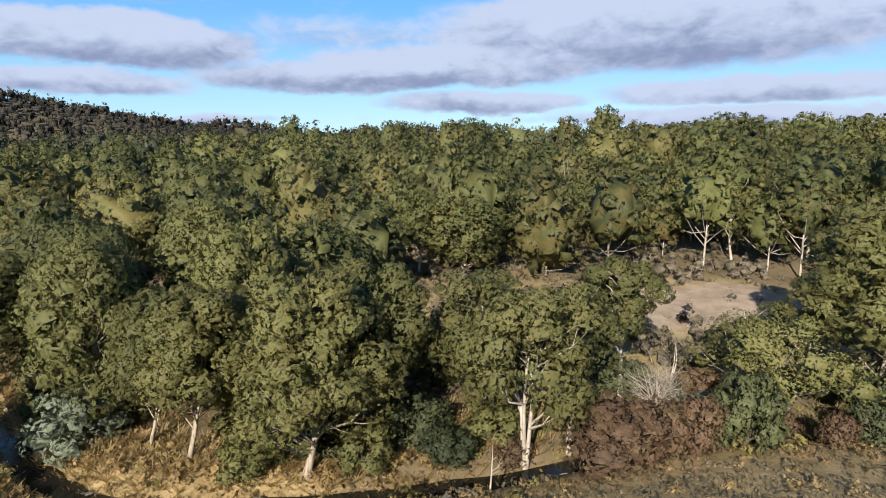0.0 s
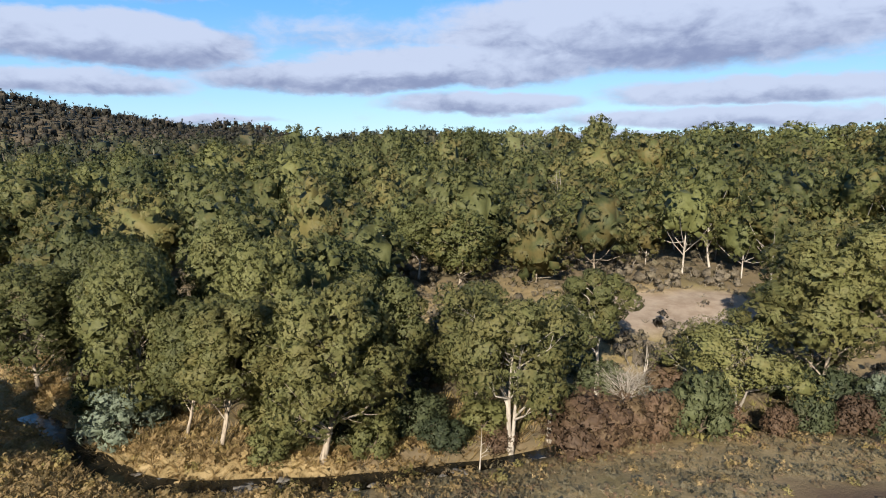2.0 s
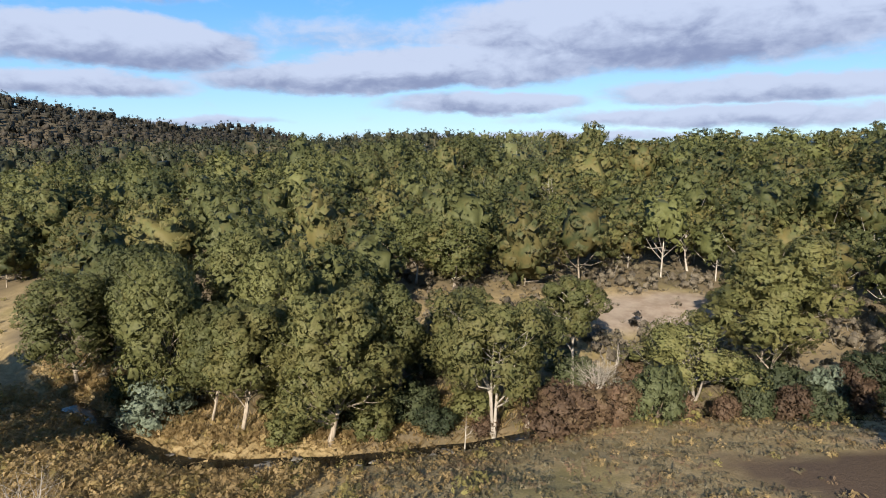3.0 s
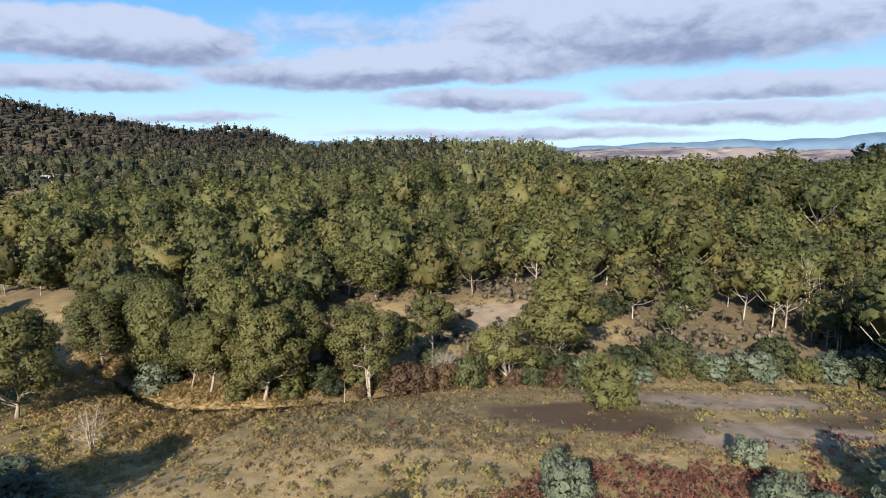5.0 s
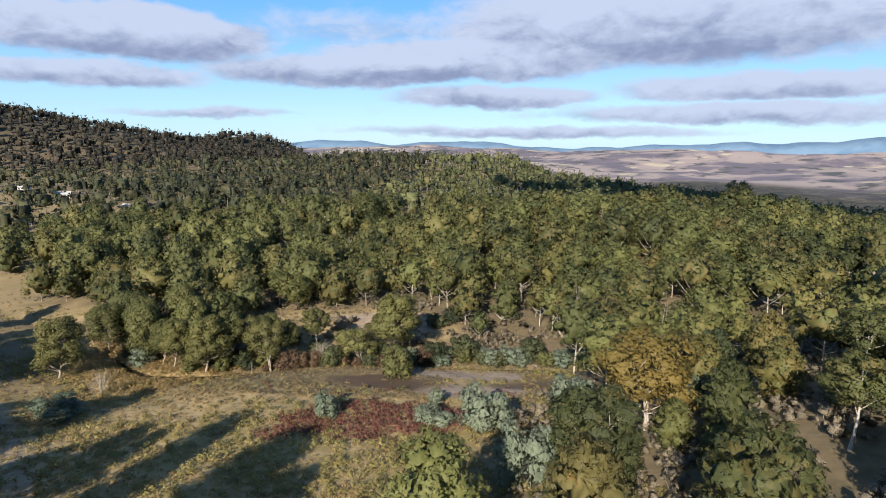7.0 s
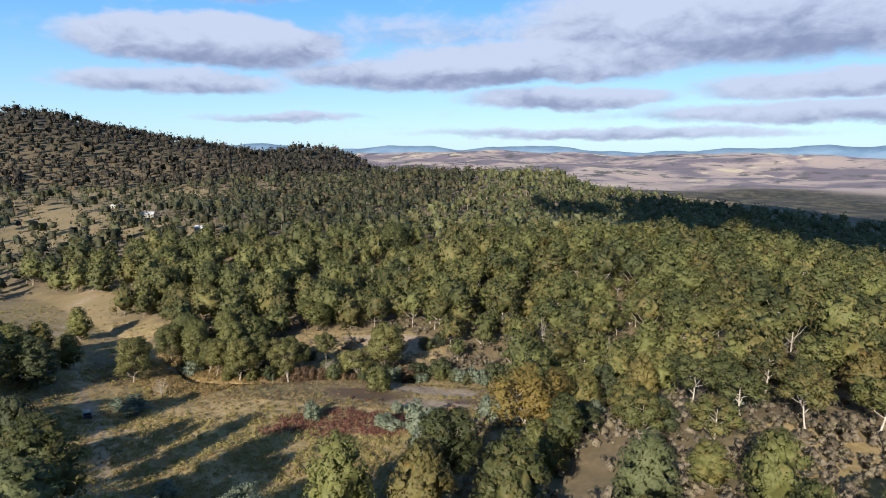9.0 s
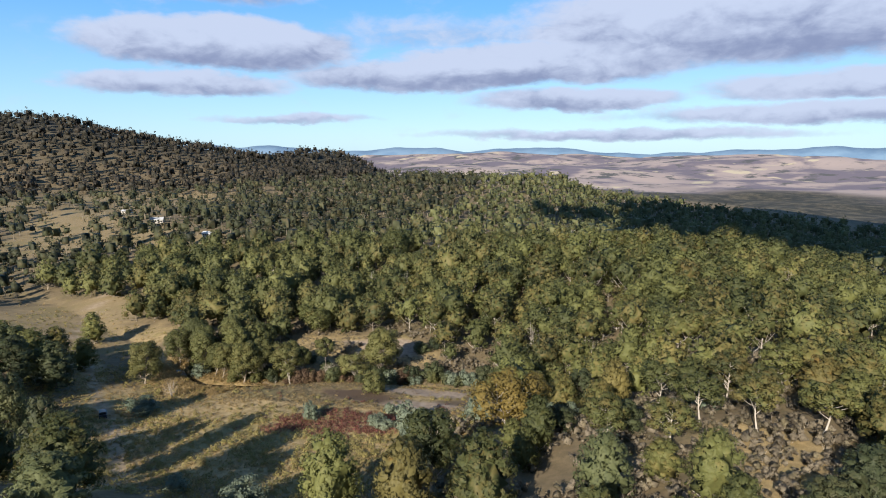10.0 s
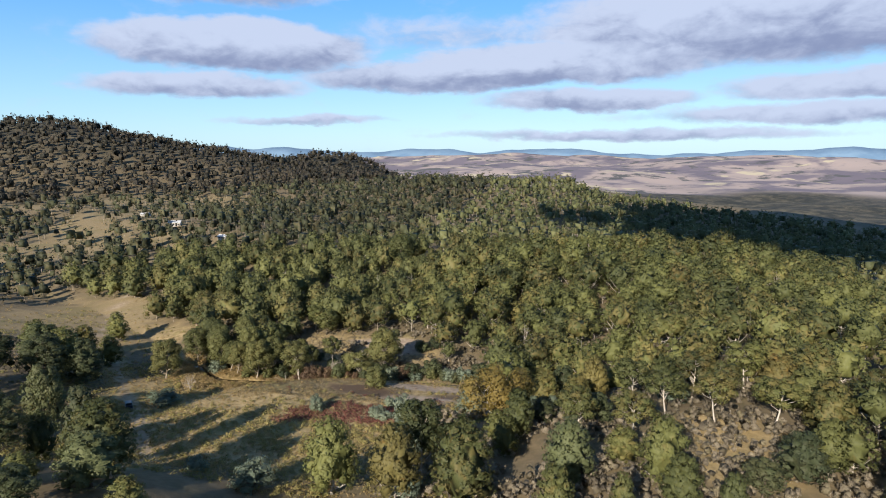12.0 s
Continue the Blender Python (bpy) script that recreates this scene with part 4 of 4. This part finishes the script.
def stands(x, y):
    return (1 - open_land(x, y)) * (0.97 - 0.35 * sst(0.25, 0.7, wave(x, y, 17, 6.0)))


def split(x, y):
    return x - 0.12 * y + 14 * wave(x, y, 25, 1.0) > 22


def ridge_height(x, y):
    """The old trees on the eastern rise are the tallest."""
    return 1 + 0.22 * blob(x, y, 120, 190, 90, 60)


def mid_forest(x, y):
    d = y - creek_y(x)
    north = (d > 9) * (1 - 0.7 * sst(24, 10, d) * sst(60, 30, np.abs(x - 20)))
    scrubby = 1 - 0.75 * blob(x, y, 60, 55, 17, 11) - 0.3 * blob(x, y, 55, 86, 24, 10)
    return stands(x, y) * np.maximum(north * scrubby, 0.7 * sst(76, 90, x + 0.2 * y)) * room(x, y) * ~((y < 2) & (x < 158 + 0.2 * y))


xs, ys = scatter(rng, -175, 245, -75, 215, 8.6, lambda x, y: mid_forest(x, y) * ~split(x, y))
strew("forest", "dark olive gum forest with pale trunks", "forest", xs, ys, MID_DARK, [M_BARK, *M_GUM], rng, ridge_height)
xs, ys = scatter(rng, -175, 245, -75, 215, 8.0, lambda x, y: mid_forest(x, y) * split(x, y))
strew("forest", "light olive gum forest with white trunks", "forest", xs, ys, MID_LIGHT, [M_WHITE, *M_LIGHT], rng, ridge_height)
def hillside(x, y):
    return np.maximum(y - (530 + 0.557 * (x + 523)), -x - 470 + 0.2 * (400 - y)) > 8 + 10 * wave(x, y, 30, 1.0)


xs, ys = scatter(rng, -480, 620, 90, 800, 11.0, lambda x, y: np.maximum(stands(x, y) * (0.84 + 0.16 * sst(-230, -150, x - 0.1 * y)), 0.32) * ((y > 215) | (x > 245) | (x < -175)) * (x > -560 + 0.25 * y) * ~hillside(x, y) * (y < 760 - 0.2 * x) * (height(x, y) > -45))
west = xs < -60 + 0.12 * ys + 30 * wave(xs, ys, 40, 3.0)
strew("forest", "olive gum forest on the far slope", "forest", xs[~west], ys[~west], FAR, [M_WHITE, *M_FAR], rng)
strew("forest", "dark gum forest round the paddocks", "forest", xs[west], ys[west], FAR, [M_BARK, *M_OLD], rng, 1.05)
DENSE = [grow_egg(260 + i, hh, 11, 0.08, 4, 4, 1.45, n=1, girth=0.17, flat=0.2) for i, hh in enumerate((11, 13, 10))]
xs, ys = scatter(rng, -1250, -200, 330, 1350, 15.0, lambda x, y: np.maximum(hillside(x, y) * (y < 980 + 0.25 * (x + 870)), (np.hypot(x + 410, y - 1200) < 210) | (np.hypot(x + 520, y - 1000) < 170)) * 0.97)
strew("forest", "forest on the hill with shade put into its colour", "forest", xs, ys, DENSE, [M_DARKBARK, *M_HILL], rng, 1.2)

# a plantation of young pines
def conifer(seed, h, w):
    rng = np.random.default_rng(seed)
    wood, leaf = Heap(), Heap()
    wood.add(*tube([(0, 0, -0.2), (0, 0, h * 0.9)], [0.16, 0.03], 4))
    for k in range(9):
        u = k / 9
        leaf.add(*sprays(rng, np.array([0, 0, h * (0.14 + 0.82 * u)]), np.array([1, 1, 0.5]) * w * 0.5 * (1.02 - u), int(26 * (1.1 - u)) + 5, 0.9, droop=0.2, hollow=0.3))
    return wood.arrays(), leaf.arrays()


(pv, pq, _, _), (lv, lq, ld, lm) = conifer(51, 9.5, 4.6)
pine = tagged(new("pine_tree"), "dark green young pine tree", "tree", "young pines")
part("trunk", mesh_of("trunk", pv, pq, [M_DARKBARK], True), pine)
part("crown", mesh_of("crown", lv, lq, M_PINE, mat_index=lm, normals=ld), pine)
for k in range(34):
    a = np.random.default_rng(500 + k)
    x, y = -100 + (k % 9) * 7.5 + 3 * a.random(), 296 + (k // 9) * 8.5 + 3 * a.random()
    copy_thing(pine, Matrix.LocRotScale((x, y, z_at(x, y)), Euler((0, 0, 6.28 * a.random())), Vector((1, 1, 1)) * (0.9 + 0.35 * a.random())))
discard(pine)

# ---------------------------------------------------------------- low growth
def tuft(seed, h, spread, blades, wide):
    rng = np.random.default_rng(seed)
    heap = Heap()
    for k in range(blades):
        a = rng.random() * 6.28
        o = np.array([math.cos(a), math.sin(a), 0.0])
        side = np.array([-o[1], o[0], 0.0]) * wide * (0.6 + 0.6 * rng.random())
        foot = o * spread * 0.25 * rng.random()
        up = np.array([0, 0, h * (0.6 + 0.5 * rng.random())])
        tip = foot + up * 0.95 + o * spread * (0.45 + 0.5 * rng.random())
        v = np.array([foot - side, foot + side, tip + side * 0.25, tip - side * 0.25])
        heap.add(v, [(0, 1, 2, 3)], None)
    none = Heap().arrays()
    return none, heap.arrays()


TUFTS = [tuft(300 + i, 0.42, 0.6, 18, 0.028) for i in range(4)]
def cushion(seed, wide, tall, count, size, up=0.8):
    """A low rounded plant out of small sprays."""
    heap = Heap()
    heap.add(*sprays(np.random.default_rng(seed), np.array([0, 0, tall * 0.2]), np.array([wide, wide, tall]), count, size, up=up, hollow=0.3, droop=-0.6))
    return Heap().arrays(), heap.arrays()


BUN = [cushion(320 + i, 0.62, 0.5, 20, 0.42) for i in range(4)]
SEDGE = [cushion(325 + i, 0.8, 0.75, 40, 0.4, 1.0) for i in range(4)]
MOSS = [cushion(330 + i, 0.5, 0.2, 16, 0.26) for i in range(4)]
HAY = [cushion(350 + i, 0.75, 0.3, 18, 0.4, 1.2) for i in range(4)]
SCRUB = [grow(340 + i, h=2.4, width=2.8, bare=0.06, clumps=3, leaves=9, size=0.55, girth=0.04, stems=3, sides=3, limbs=False, shells=(0.85,), shell_n=1, fat=1.6, core=0.4) for i in range(4)]


def meadow(x, y):
    d = y - creek_y(x)
    west = sst(-46, -54, x) * open_land(x, y)
    return (np.abs(d) > 1.7) * np.maximum(sst(5, 0, d), west) * (1 - dark_earth(x, y) * 0.93) * (1 - bare_earth(x, y) * 0.9)


def red_patch(x, y):
    return np.maximum.reduce([blob(x, y, 37, -3.0, 18, 8, 8), blob(x, y, 46, -1, 9, 4.5), blob(x, y, 22, -8, 6, 4)])


xs, ys = scatter(rng, -60, 72, -52, 42, 1.1, lambda x, y: meadow(x, y) * (0.35 + 0.65 * sst(-0.2, 0.5, wave(x, y, 5, 2.0))) * (1 - 0.75 * blob(x, y, 24, 24, 26, 12)) * (1 - 0.8 * red_patch(x, y)))
strew("grass", "straw-coloured dry tussock grass", "grass", xs, ys, HAY, [M_DARKBARK, *M_GRASS], rng, 0.85, 0.4)
xs, ys = scatter(rng, -50, 4, 29, 62, 0.85, lambda x, y: ((y - creek_y(x)) > 1.1) * sst(9, 5, y - creek_y(x)) * sst(3, -4, x) * 0.9)
strew("grass", "dense straw-coloured tussocks on the creek bank", "grass", xs, ys, HAY, [M_DARKBARK, *M_GRASS], rng, 1.15, 0.4)
xs, ys = scatter(rng, -56, -10, 8, 46, 1.0, lambda x, y: ((y - creek_y(x)) < -1.5) * sst(-20, -9, y - creek_y(x)) * 0.85)
strew("grass", "large soft straw-coloured tussocks beside the creek bend", "grass", xs, ys, SEDGE, [M_DARKBARK, *M_GRASS], rng, 1.0, 0.4)
xs, ys = scatter(rng, -46, 8, 29, 58, 0.58, lambda x, y: ((y - creek_y(x)) > 0.7) * sst(12, 6, y - creek_y(x)) * (0.55 + 0.45 * sst(-0.5, 0.2, wave(x, y, 3, 1.0))))
strew("grass", "tall straw-coloured grass on the creek bank", "grass", xs, ys, TUFTS, [M_DARKBARK, M_GRASS[1]], rng, 1.5, 0.4)
def knoll(x, y):
    """1 on the straw-covered knoll, where little sedge grows."""
    return blob(x, y, 0, 13, 14, 15, 30)


xs, ys = scatter(rng, -62, 76, -55, 38, 1.55, lambda x, y: meadow(x, y) * np.maximum(0.15 + 0.4 * sst(-0.1, 0.5, wave(x, y, 8, 4.0)), 0.95 * sst(4, -8, y - 0.1 * x) * sst(-0.8, 0.0, wave(x, y, 5, 4.0))) * (1 - red_patch(x, y)) * (1 - 0.85 * knoll(x, y)) * (1 - 0.9 * blob(x, y, 24, 24, 26, 11)))
strew("tussocks", "olive tussocks of sedge on the meadow", "sedge", xs, ys, SEDGE, [M_DARKBARK, *M_TUFT], rng, 0.95, 0.55, 0.1)
xs, ys = scatter(rng, -150, -55, -30, 105, 2.2, lambda x, y: meadow(x, y) * (0.2 + 0.5 * sst(-0.1, 0.6, wave(x, y, 8, 4.0))))
strew("tussocks", "olive tussocks of sedge along the dirt track", "sedge", xs, ys, BUN, [M_DARKBARK, *M_TUFT], rng, 1.2, 0.4, 0.1)
xs, ys = scatter(rng, 4, 98, 36, 50, 0.8, lambda x, y: ((y - creek_y(x)) > 1.0) * sst(8, 3, y - creek_y(x)) * 0.8)
strew("grass", "olive-brown sedge on the creek bank", "grass", xs, ys, TUFTS, [M_DARKBARK, M_TUFT[1]], rng, 1.3, 0.4)
xs, ys = scatter(rng, -52, -12, 12, 33, 0.6, lambda x, y: ((y - creek_y(x)) < -1.6) * sst(-16, -4, y - creek_y(x)) * 0.9)
strew("grass", "tall straw-coloured grass beside the creek bend", "grass", xs, ys, TUFTS, [M_DARKBARK, M_GRASS[1]], rng, 1.2, 0.35)
xs, ys = scatter(rng, -340, -55, 10, 440, 4.0, lambda x, y: meadow(x, y) * 0.8 * sst(-0.6, 0.4, wave(x, y, 9, 4.0)))
strew("tussocks", "pale dry tussocks in the paddock", "grass", xs, ys, BUN, [M_DARKBARK, *M_GRASS], rng, 1.1, 0.4, 0.15)
xs, ys = scatter(rng, -55, 75, 33, 104, 1.45, lambda x, y: ((y - creek_y(x)) > 1.8) * (1 - bare_earth(x, y) * 0.95) * (0.3 + 0.7 * sst(-0.3, 0.4, wave(x, y, 6, 1.5))))
strew("grass", "brown dry grass under the trees", "grass", xs, ys, TUFTS, [M_DARKBARK, M_SCRUB[1]], rng, 1.2, 0.4)
xs, ys = scatter(rng, -18, 75, 46, 86, 1.5, lambda x, y: 0.85 * open_land(x, y) * (1 - bare_earth(x, y) * 0.95) * sst(-0.9, 0.1, wave(x, y, 4, 8.0)))
strew("tussocks", "brown and straw tussocks in the clearing", "grass", xs, ys, BUN, [M_DARKBARK, *M_SCRUB], rng, 1.1, 0.5, 0.15)
xs, ys = scatter(rng, -6, 50, 8, 37, 0.62, lambda x, y: ((y - creek_y(x)) < -1.7) * (1 - dark_earth(x, y) * 0.95) * (1 - 0.9 * bare_earth(x, y)) * (0.35 + 0.4 * sst(-0.4, 0.4, wave(x, y, 3, 2.0))))
strew("low_plants", "low grey-olive plants and moss on the flat", "ground cover", xs, ys, MOSS, [M_DARKBARK, *M_MOSS], rng, 1.0, 0.5, 0.02)
xs, ys = scatter(rng, 10, 62, -20, 36, 0.62, lambda x, y: np.maximum(red_patch(x, y) * (0.55 + 0.45 * sst(-0.3, 0.2, wave(x, y, 2.2, 5.0))), 0.16 * sst(0.2, 0.7, wave(x, y, 6, 7.0)) * sst(32, 20, y)) * (1 - dark_earth(x, y)))
strew("heath", "dark red heath in a low patch", "heath", xs, ys, BUN, [M_DARKBARK, *M_HEATH], rng, 0.95, 0.4, 0.1)
xs, ys = scatter(rng, -60, 165, 38, 135, 2.5, lambda x, y: ((y - creek_y(x)) > 4) * (1 - bare_earth(x, y)) * (0.4 + 0.5 * np.maximum(blob(x, y, 64, 55, 34, 16), blob(x, y, 20, 62, 30, 14))) * sst(-0.5, 0.5, wave(x, y, 7, 3.0)))
strew("scrub", "grey-brown scrub on the stony slope", "scrub", xs, ys, SCRUB, [M_WHITE, *M_SCRUB], rng, 0.8, 0.4, 0.1)
xs, ys = scatter(rng, 60, 165, -70, 37, 2.1, lambda x, y: sst(58, 68, x - 0.85 * np.maximum(y, -5)) * np.maximum(0.8 * blob(x, y, 130, -38, 13, 17), 0.6 * sst(-0.9, 0.1, wave(x, y, 9, 3.0))))
strew("scrub", "grey-brown scrub under the gum trees", "scrub", xs, ys, SCRUB, [M_WHITE, *M_SCRUB], rng, 0.85, 0.4, 0.1)
for ob in (*KINDS.values(), *SHRUBS.values()):
    discard(ob)


# ---------------------------------------------------------------- built things
def plain_material(name, one, two, rough, scale, metal=0.0):
    mat, gr, bsdf = surface(name, rough)
    gr.put(bsdf.inputs["Base Color"], gr.mix(gr.noise(place_of(gr)[0], scale, 4.0, 0.6), one, two))
    bsdf.inputs["Metallic"].default_value = metal
    return mat


M_IRON = plain_material("roof_iron", (0.46, 0.47, 0.48), (0.36, 0.37, 0.38), 0.5, 0.8)
M_BOARD = plain_material("weatherboard", (0.46, 0.44, 0.40), (0.34, 0.32, 0.29), 0.8, 1.5)
M_GLASS = plain_material("window_glass", (0.03, 0.035, 0.04), (0.02, 0.02, 0.025), 0.08, 1.0)
M_PAINT = plain_material("car_paint", (0.035, 0.04, 0.05), (0.025, 0.03, 0.04), 0.3, 2.0)
M_TYRE = plain_material("tyre_rubber", (0.02, 0.02, 0.02), (0.035, 0.033, 0.03), 0.9, 6.0)
M_ROCK = plain_material("creek_stone", (0.20, 0.185, 0.16), (0.09, 0.082, 0.075), 0.8, 1.8)


def block(name, sx, sy, sz, at, mat, parent, bevel=0.0, label=""):
    bm = bmesh.new()
    bmesh.ops.create_cube(bm, size=1.0, matrix=Matrix.Translation(at) @ Matrix.Diagonal((sx, sy, sz, 1)))
    if bevel:
        bmesh.ops.bevel(bm, geom=bm.edges[:], offset=bevel, segments=2, affect="EDGES")
    me = bpy.data.meshes.new(name)
    bm.to_mesh(me)
    bm.free()
    me.materials.append(mat)
    return part(name, me, parent, label)


def gable(name, sx, sy, base, rise, over, parent):
    """A pitched roof of sheet iron with thickness."""
    x, y = sx / 2 + over, sy / 2 + over
    lo, t = base - rise * over / (sy / 2), 0.12
    v = [(-x, -y, lo), (x, -y, lo), (x, 0, base + rise), (-x, 0, base + rise), (-x, y, lo), (x, y, lo)]
    v = v + [(a, b_, c + t) for a, b_, c in v]
    q = [(0, 3, 2, 1), (3, 4, 5, 2), (6, 7, 8, 9), (9, 8, 11, 10), (0, 1, 7, 6), (4, 10, 11, 5), (0, 6, 9, 3), (3, 9, 10, 4), (1, 2, 8, 7), (2, 5, 11, 8)]
    me = mesh_of(name, v, q, [M_IRON])
    return part(name, me, parent)


def farm_shed(name, label, x, y, turn, sx, sy, wall, rise):
    base = tagged(new(name), label, "building")
    block("wall", sx, sy, wall + 0.6, (0, 0, wall / 2 - 0.3), M_BOARD, base)
    gable("roof", sx, sy, wall, rise, 0.5, base)
    block("door", 1.1, 0.08, 2.05, (sx * 0.2, -sy / 2 - 0.03, 1.02), M_DARKBARK, base)
    for k in (-0.3, -0.05, 0.38):
        w = block("window", 1.2, 0.06, 1.0, (sx * k, -sy / 2 - 0.02, 1.5), M_GLASS, base)
        block("sill", 1.4, 0.14, 0.08, (sx * k, -sy / 2 - 0.06, 0.96), M_BOARD, w)
    base.matrix_world = pose(x, y, z_at(x, y), 0, 0, turn)
    return base


farm_shed("farmhouse", "white-roofed farmhouse among trees beside the paddock", -236, 330, 20, 10, 7, 3.0, 1.6)
farm_shed("farm_shed", "pale farm shed at the edge of the forest", -157, 272, -10, 7, 5, 2.6, 1.2)
farm_shed("farm_shed", "low grey farm shed standing in the paddock", -316, 402, 5, 9, 5, 2.4, 1.0)

# the parked car
car = tagged(new("car"), "dark four-wheel-drive car parked on the dirt track", "car")
body = block("body", 4.5, 1.86, 0.78, (0, 0, 0.82), M_PAINT, car, 0.12)
cabin = block("cabin", 2.7, 1.66, 0.72, (-0.35, 0, 1.5), M_PAINT, car, 0.16)
block("windscreen", 0.06, 1.4, 0.5, (0.99, 0, 1.52), M_GLASS, cabin)
block("rear_window", 0.06, 1.4, 0.46, (-1.69, 0, 1.54), M_GLASS, cabin)
for s in (-1, 1):
    block("side_window", 2.2, 0.05, 0.46, (-0.35, s * 0.83, 1.54), M_GLASS, cabin)
    block("headlight", 0.08, 0.4, 0.2, (2.25, s * 0.62, 0.95), M_IRON, body)
    for e in (-1.4, 1.4):
        v, q = tube([(e, s * 0.68, 0.36), (e, s * 0.94, 0.36)], [0.36, 0.36], 14)
        wheel = part("wheel", mesh_of("wheel", v, q, [M_TYRE], True), car)
        v, q = tube([(e, s * 0.90, 0.36), (e, s * 0.955, 0.36), (e, s * 0.955, 0.36)], [0.22, 0.21, 0.01], 12)
        part("rim", mesh_of("rim", v, q, [M_IRON], True), wheel)
car.matrix_world = pose(-30, -8.5, z_at(-30, -8.5) + 0.02, 0, 0, 128)

# stones in and beside the creek
for k in range(46):
    a = np.random.default_rng(700 + k)
    x = -17 + 5 * a.random() if k < 20 else -30 + 110 * a.random()
    y = float(creek_y(x)) + a.normal() * 1.7
    s = 0.2 + 0.4 * a.random() ** 2
    v, q, d = lump(a, np.zeros(3), (s * 1.4, s, s * 0.5), 3, np.array([0, 0, -1.0]))
    ob = tagged(new("stone", mesh_of("stone", v, q, [M_ROCK], True)), "weathered grey stone in the creek", "stone", "creek stones")
    ob.location = (x, y, max(z_at(x, y), 0.4) - 0.02)
    ob.rotation_euler = (0, 0, 6.28 * a.random())


# ---------------------------------------------------------------- unseen cloud that shades the ridge
def cloud(label, x, y, z, rx, ry, rz, seed):
    rng = np.random.default_rng(seed)
    heap = Heap()
    for k in range(34):
        a, r = rng.random() * 6.28, math.sqrt(rng.random())
        c = np.array([x + math.cos(a) * rx * r * 0.8, y + math.sin(a) * ry * r * 0.8, z + rz * (0.3 * rng.random() + 0.5 * (1 - r))])
        s = (0.2 + 0.16 * rng.random()) * min(rx, ry)
        heap.add(*lump(rng, c, (s * 1.5, s * 1.1, rz * 0.45), 3, c - (0, 0, 1.0)))
    v, q, d, _ = heap.arrays()
    return tagged(new("cloud", mesh_of("cloud", v, q, [M_CLOUD], normals=d)), label, "cloud", "clouds")


M_CLOUD, gr, bsdf = surface("cloud_white", 1.0)
gr.put(bsdf.inputs["Base Color"], gr.mix(gr.noise(place_of(gr)[0], 0.02, 5.0), (0.86, 0.86, 0.88), (0.74, 0.74, 0.78)))
# out of view behind the flight; added so that its shadow darkens the ridge
cloud("white cumulus cloud shading the wooded ridge", 360, -485, 430, 400, 360, 60, 71)
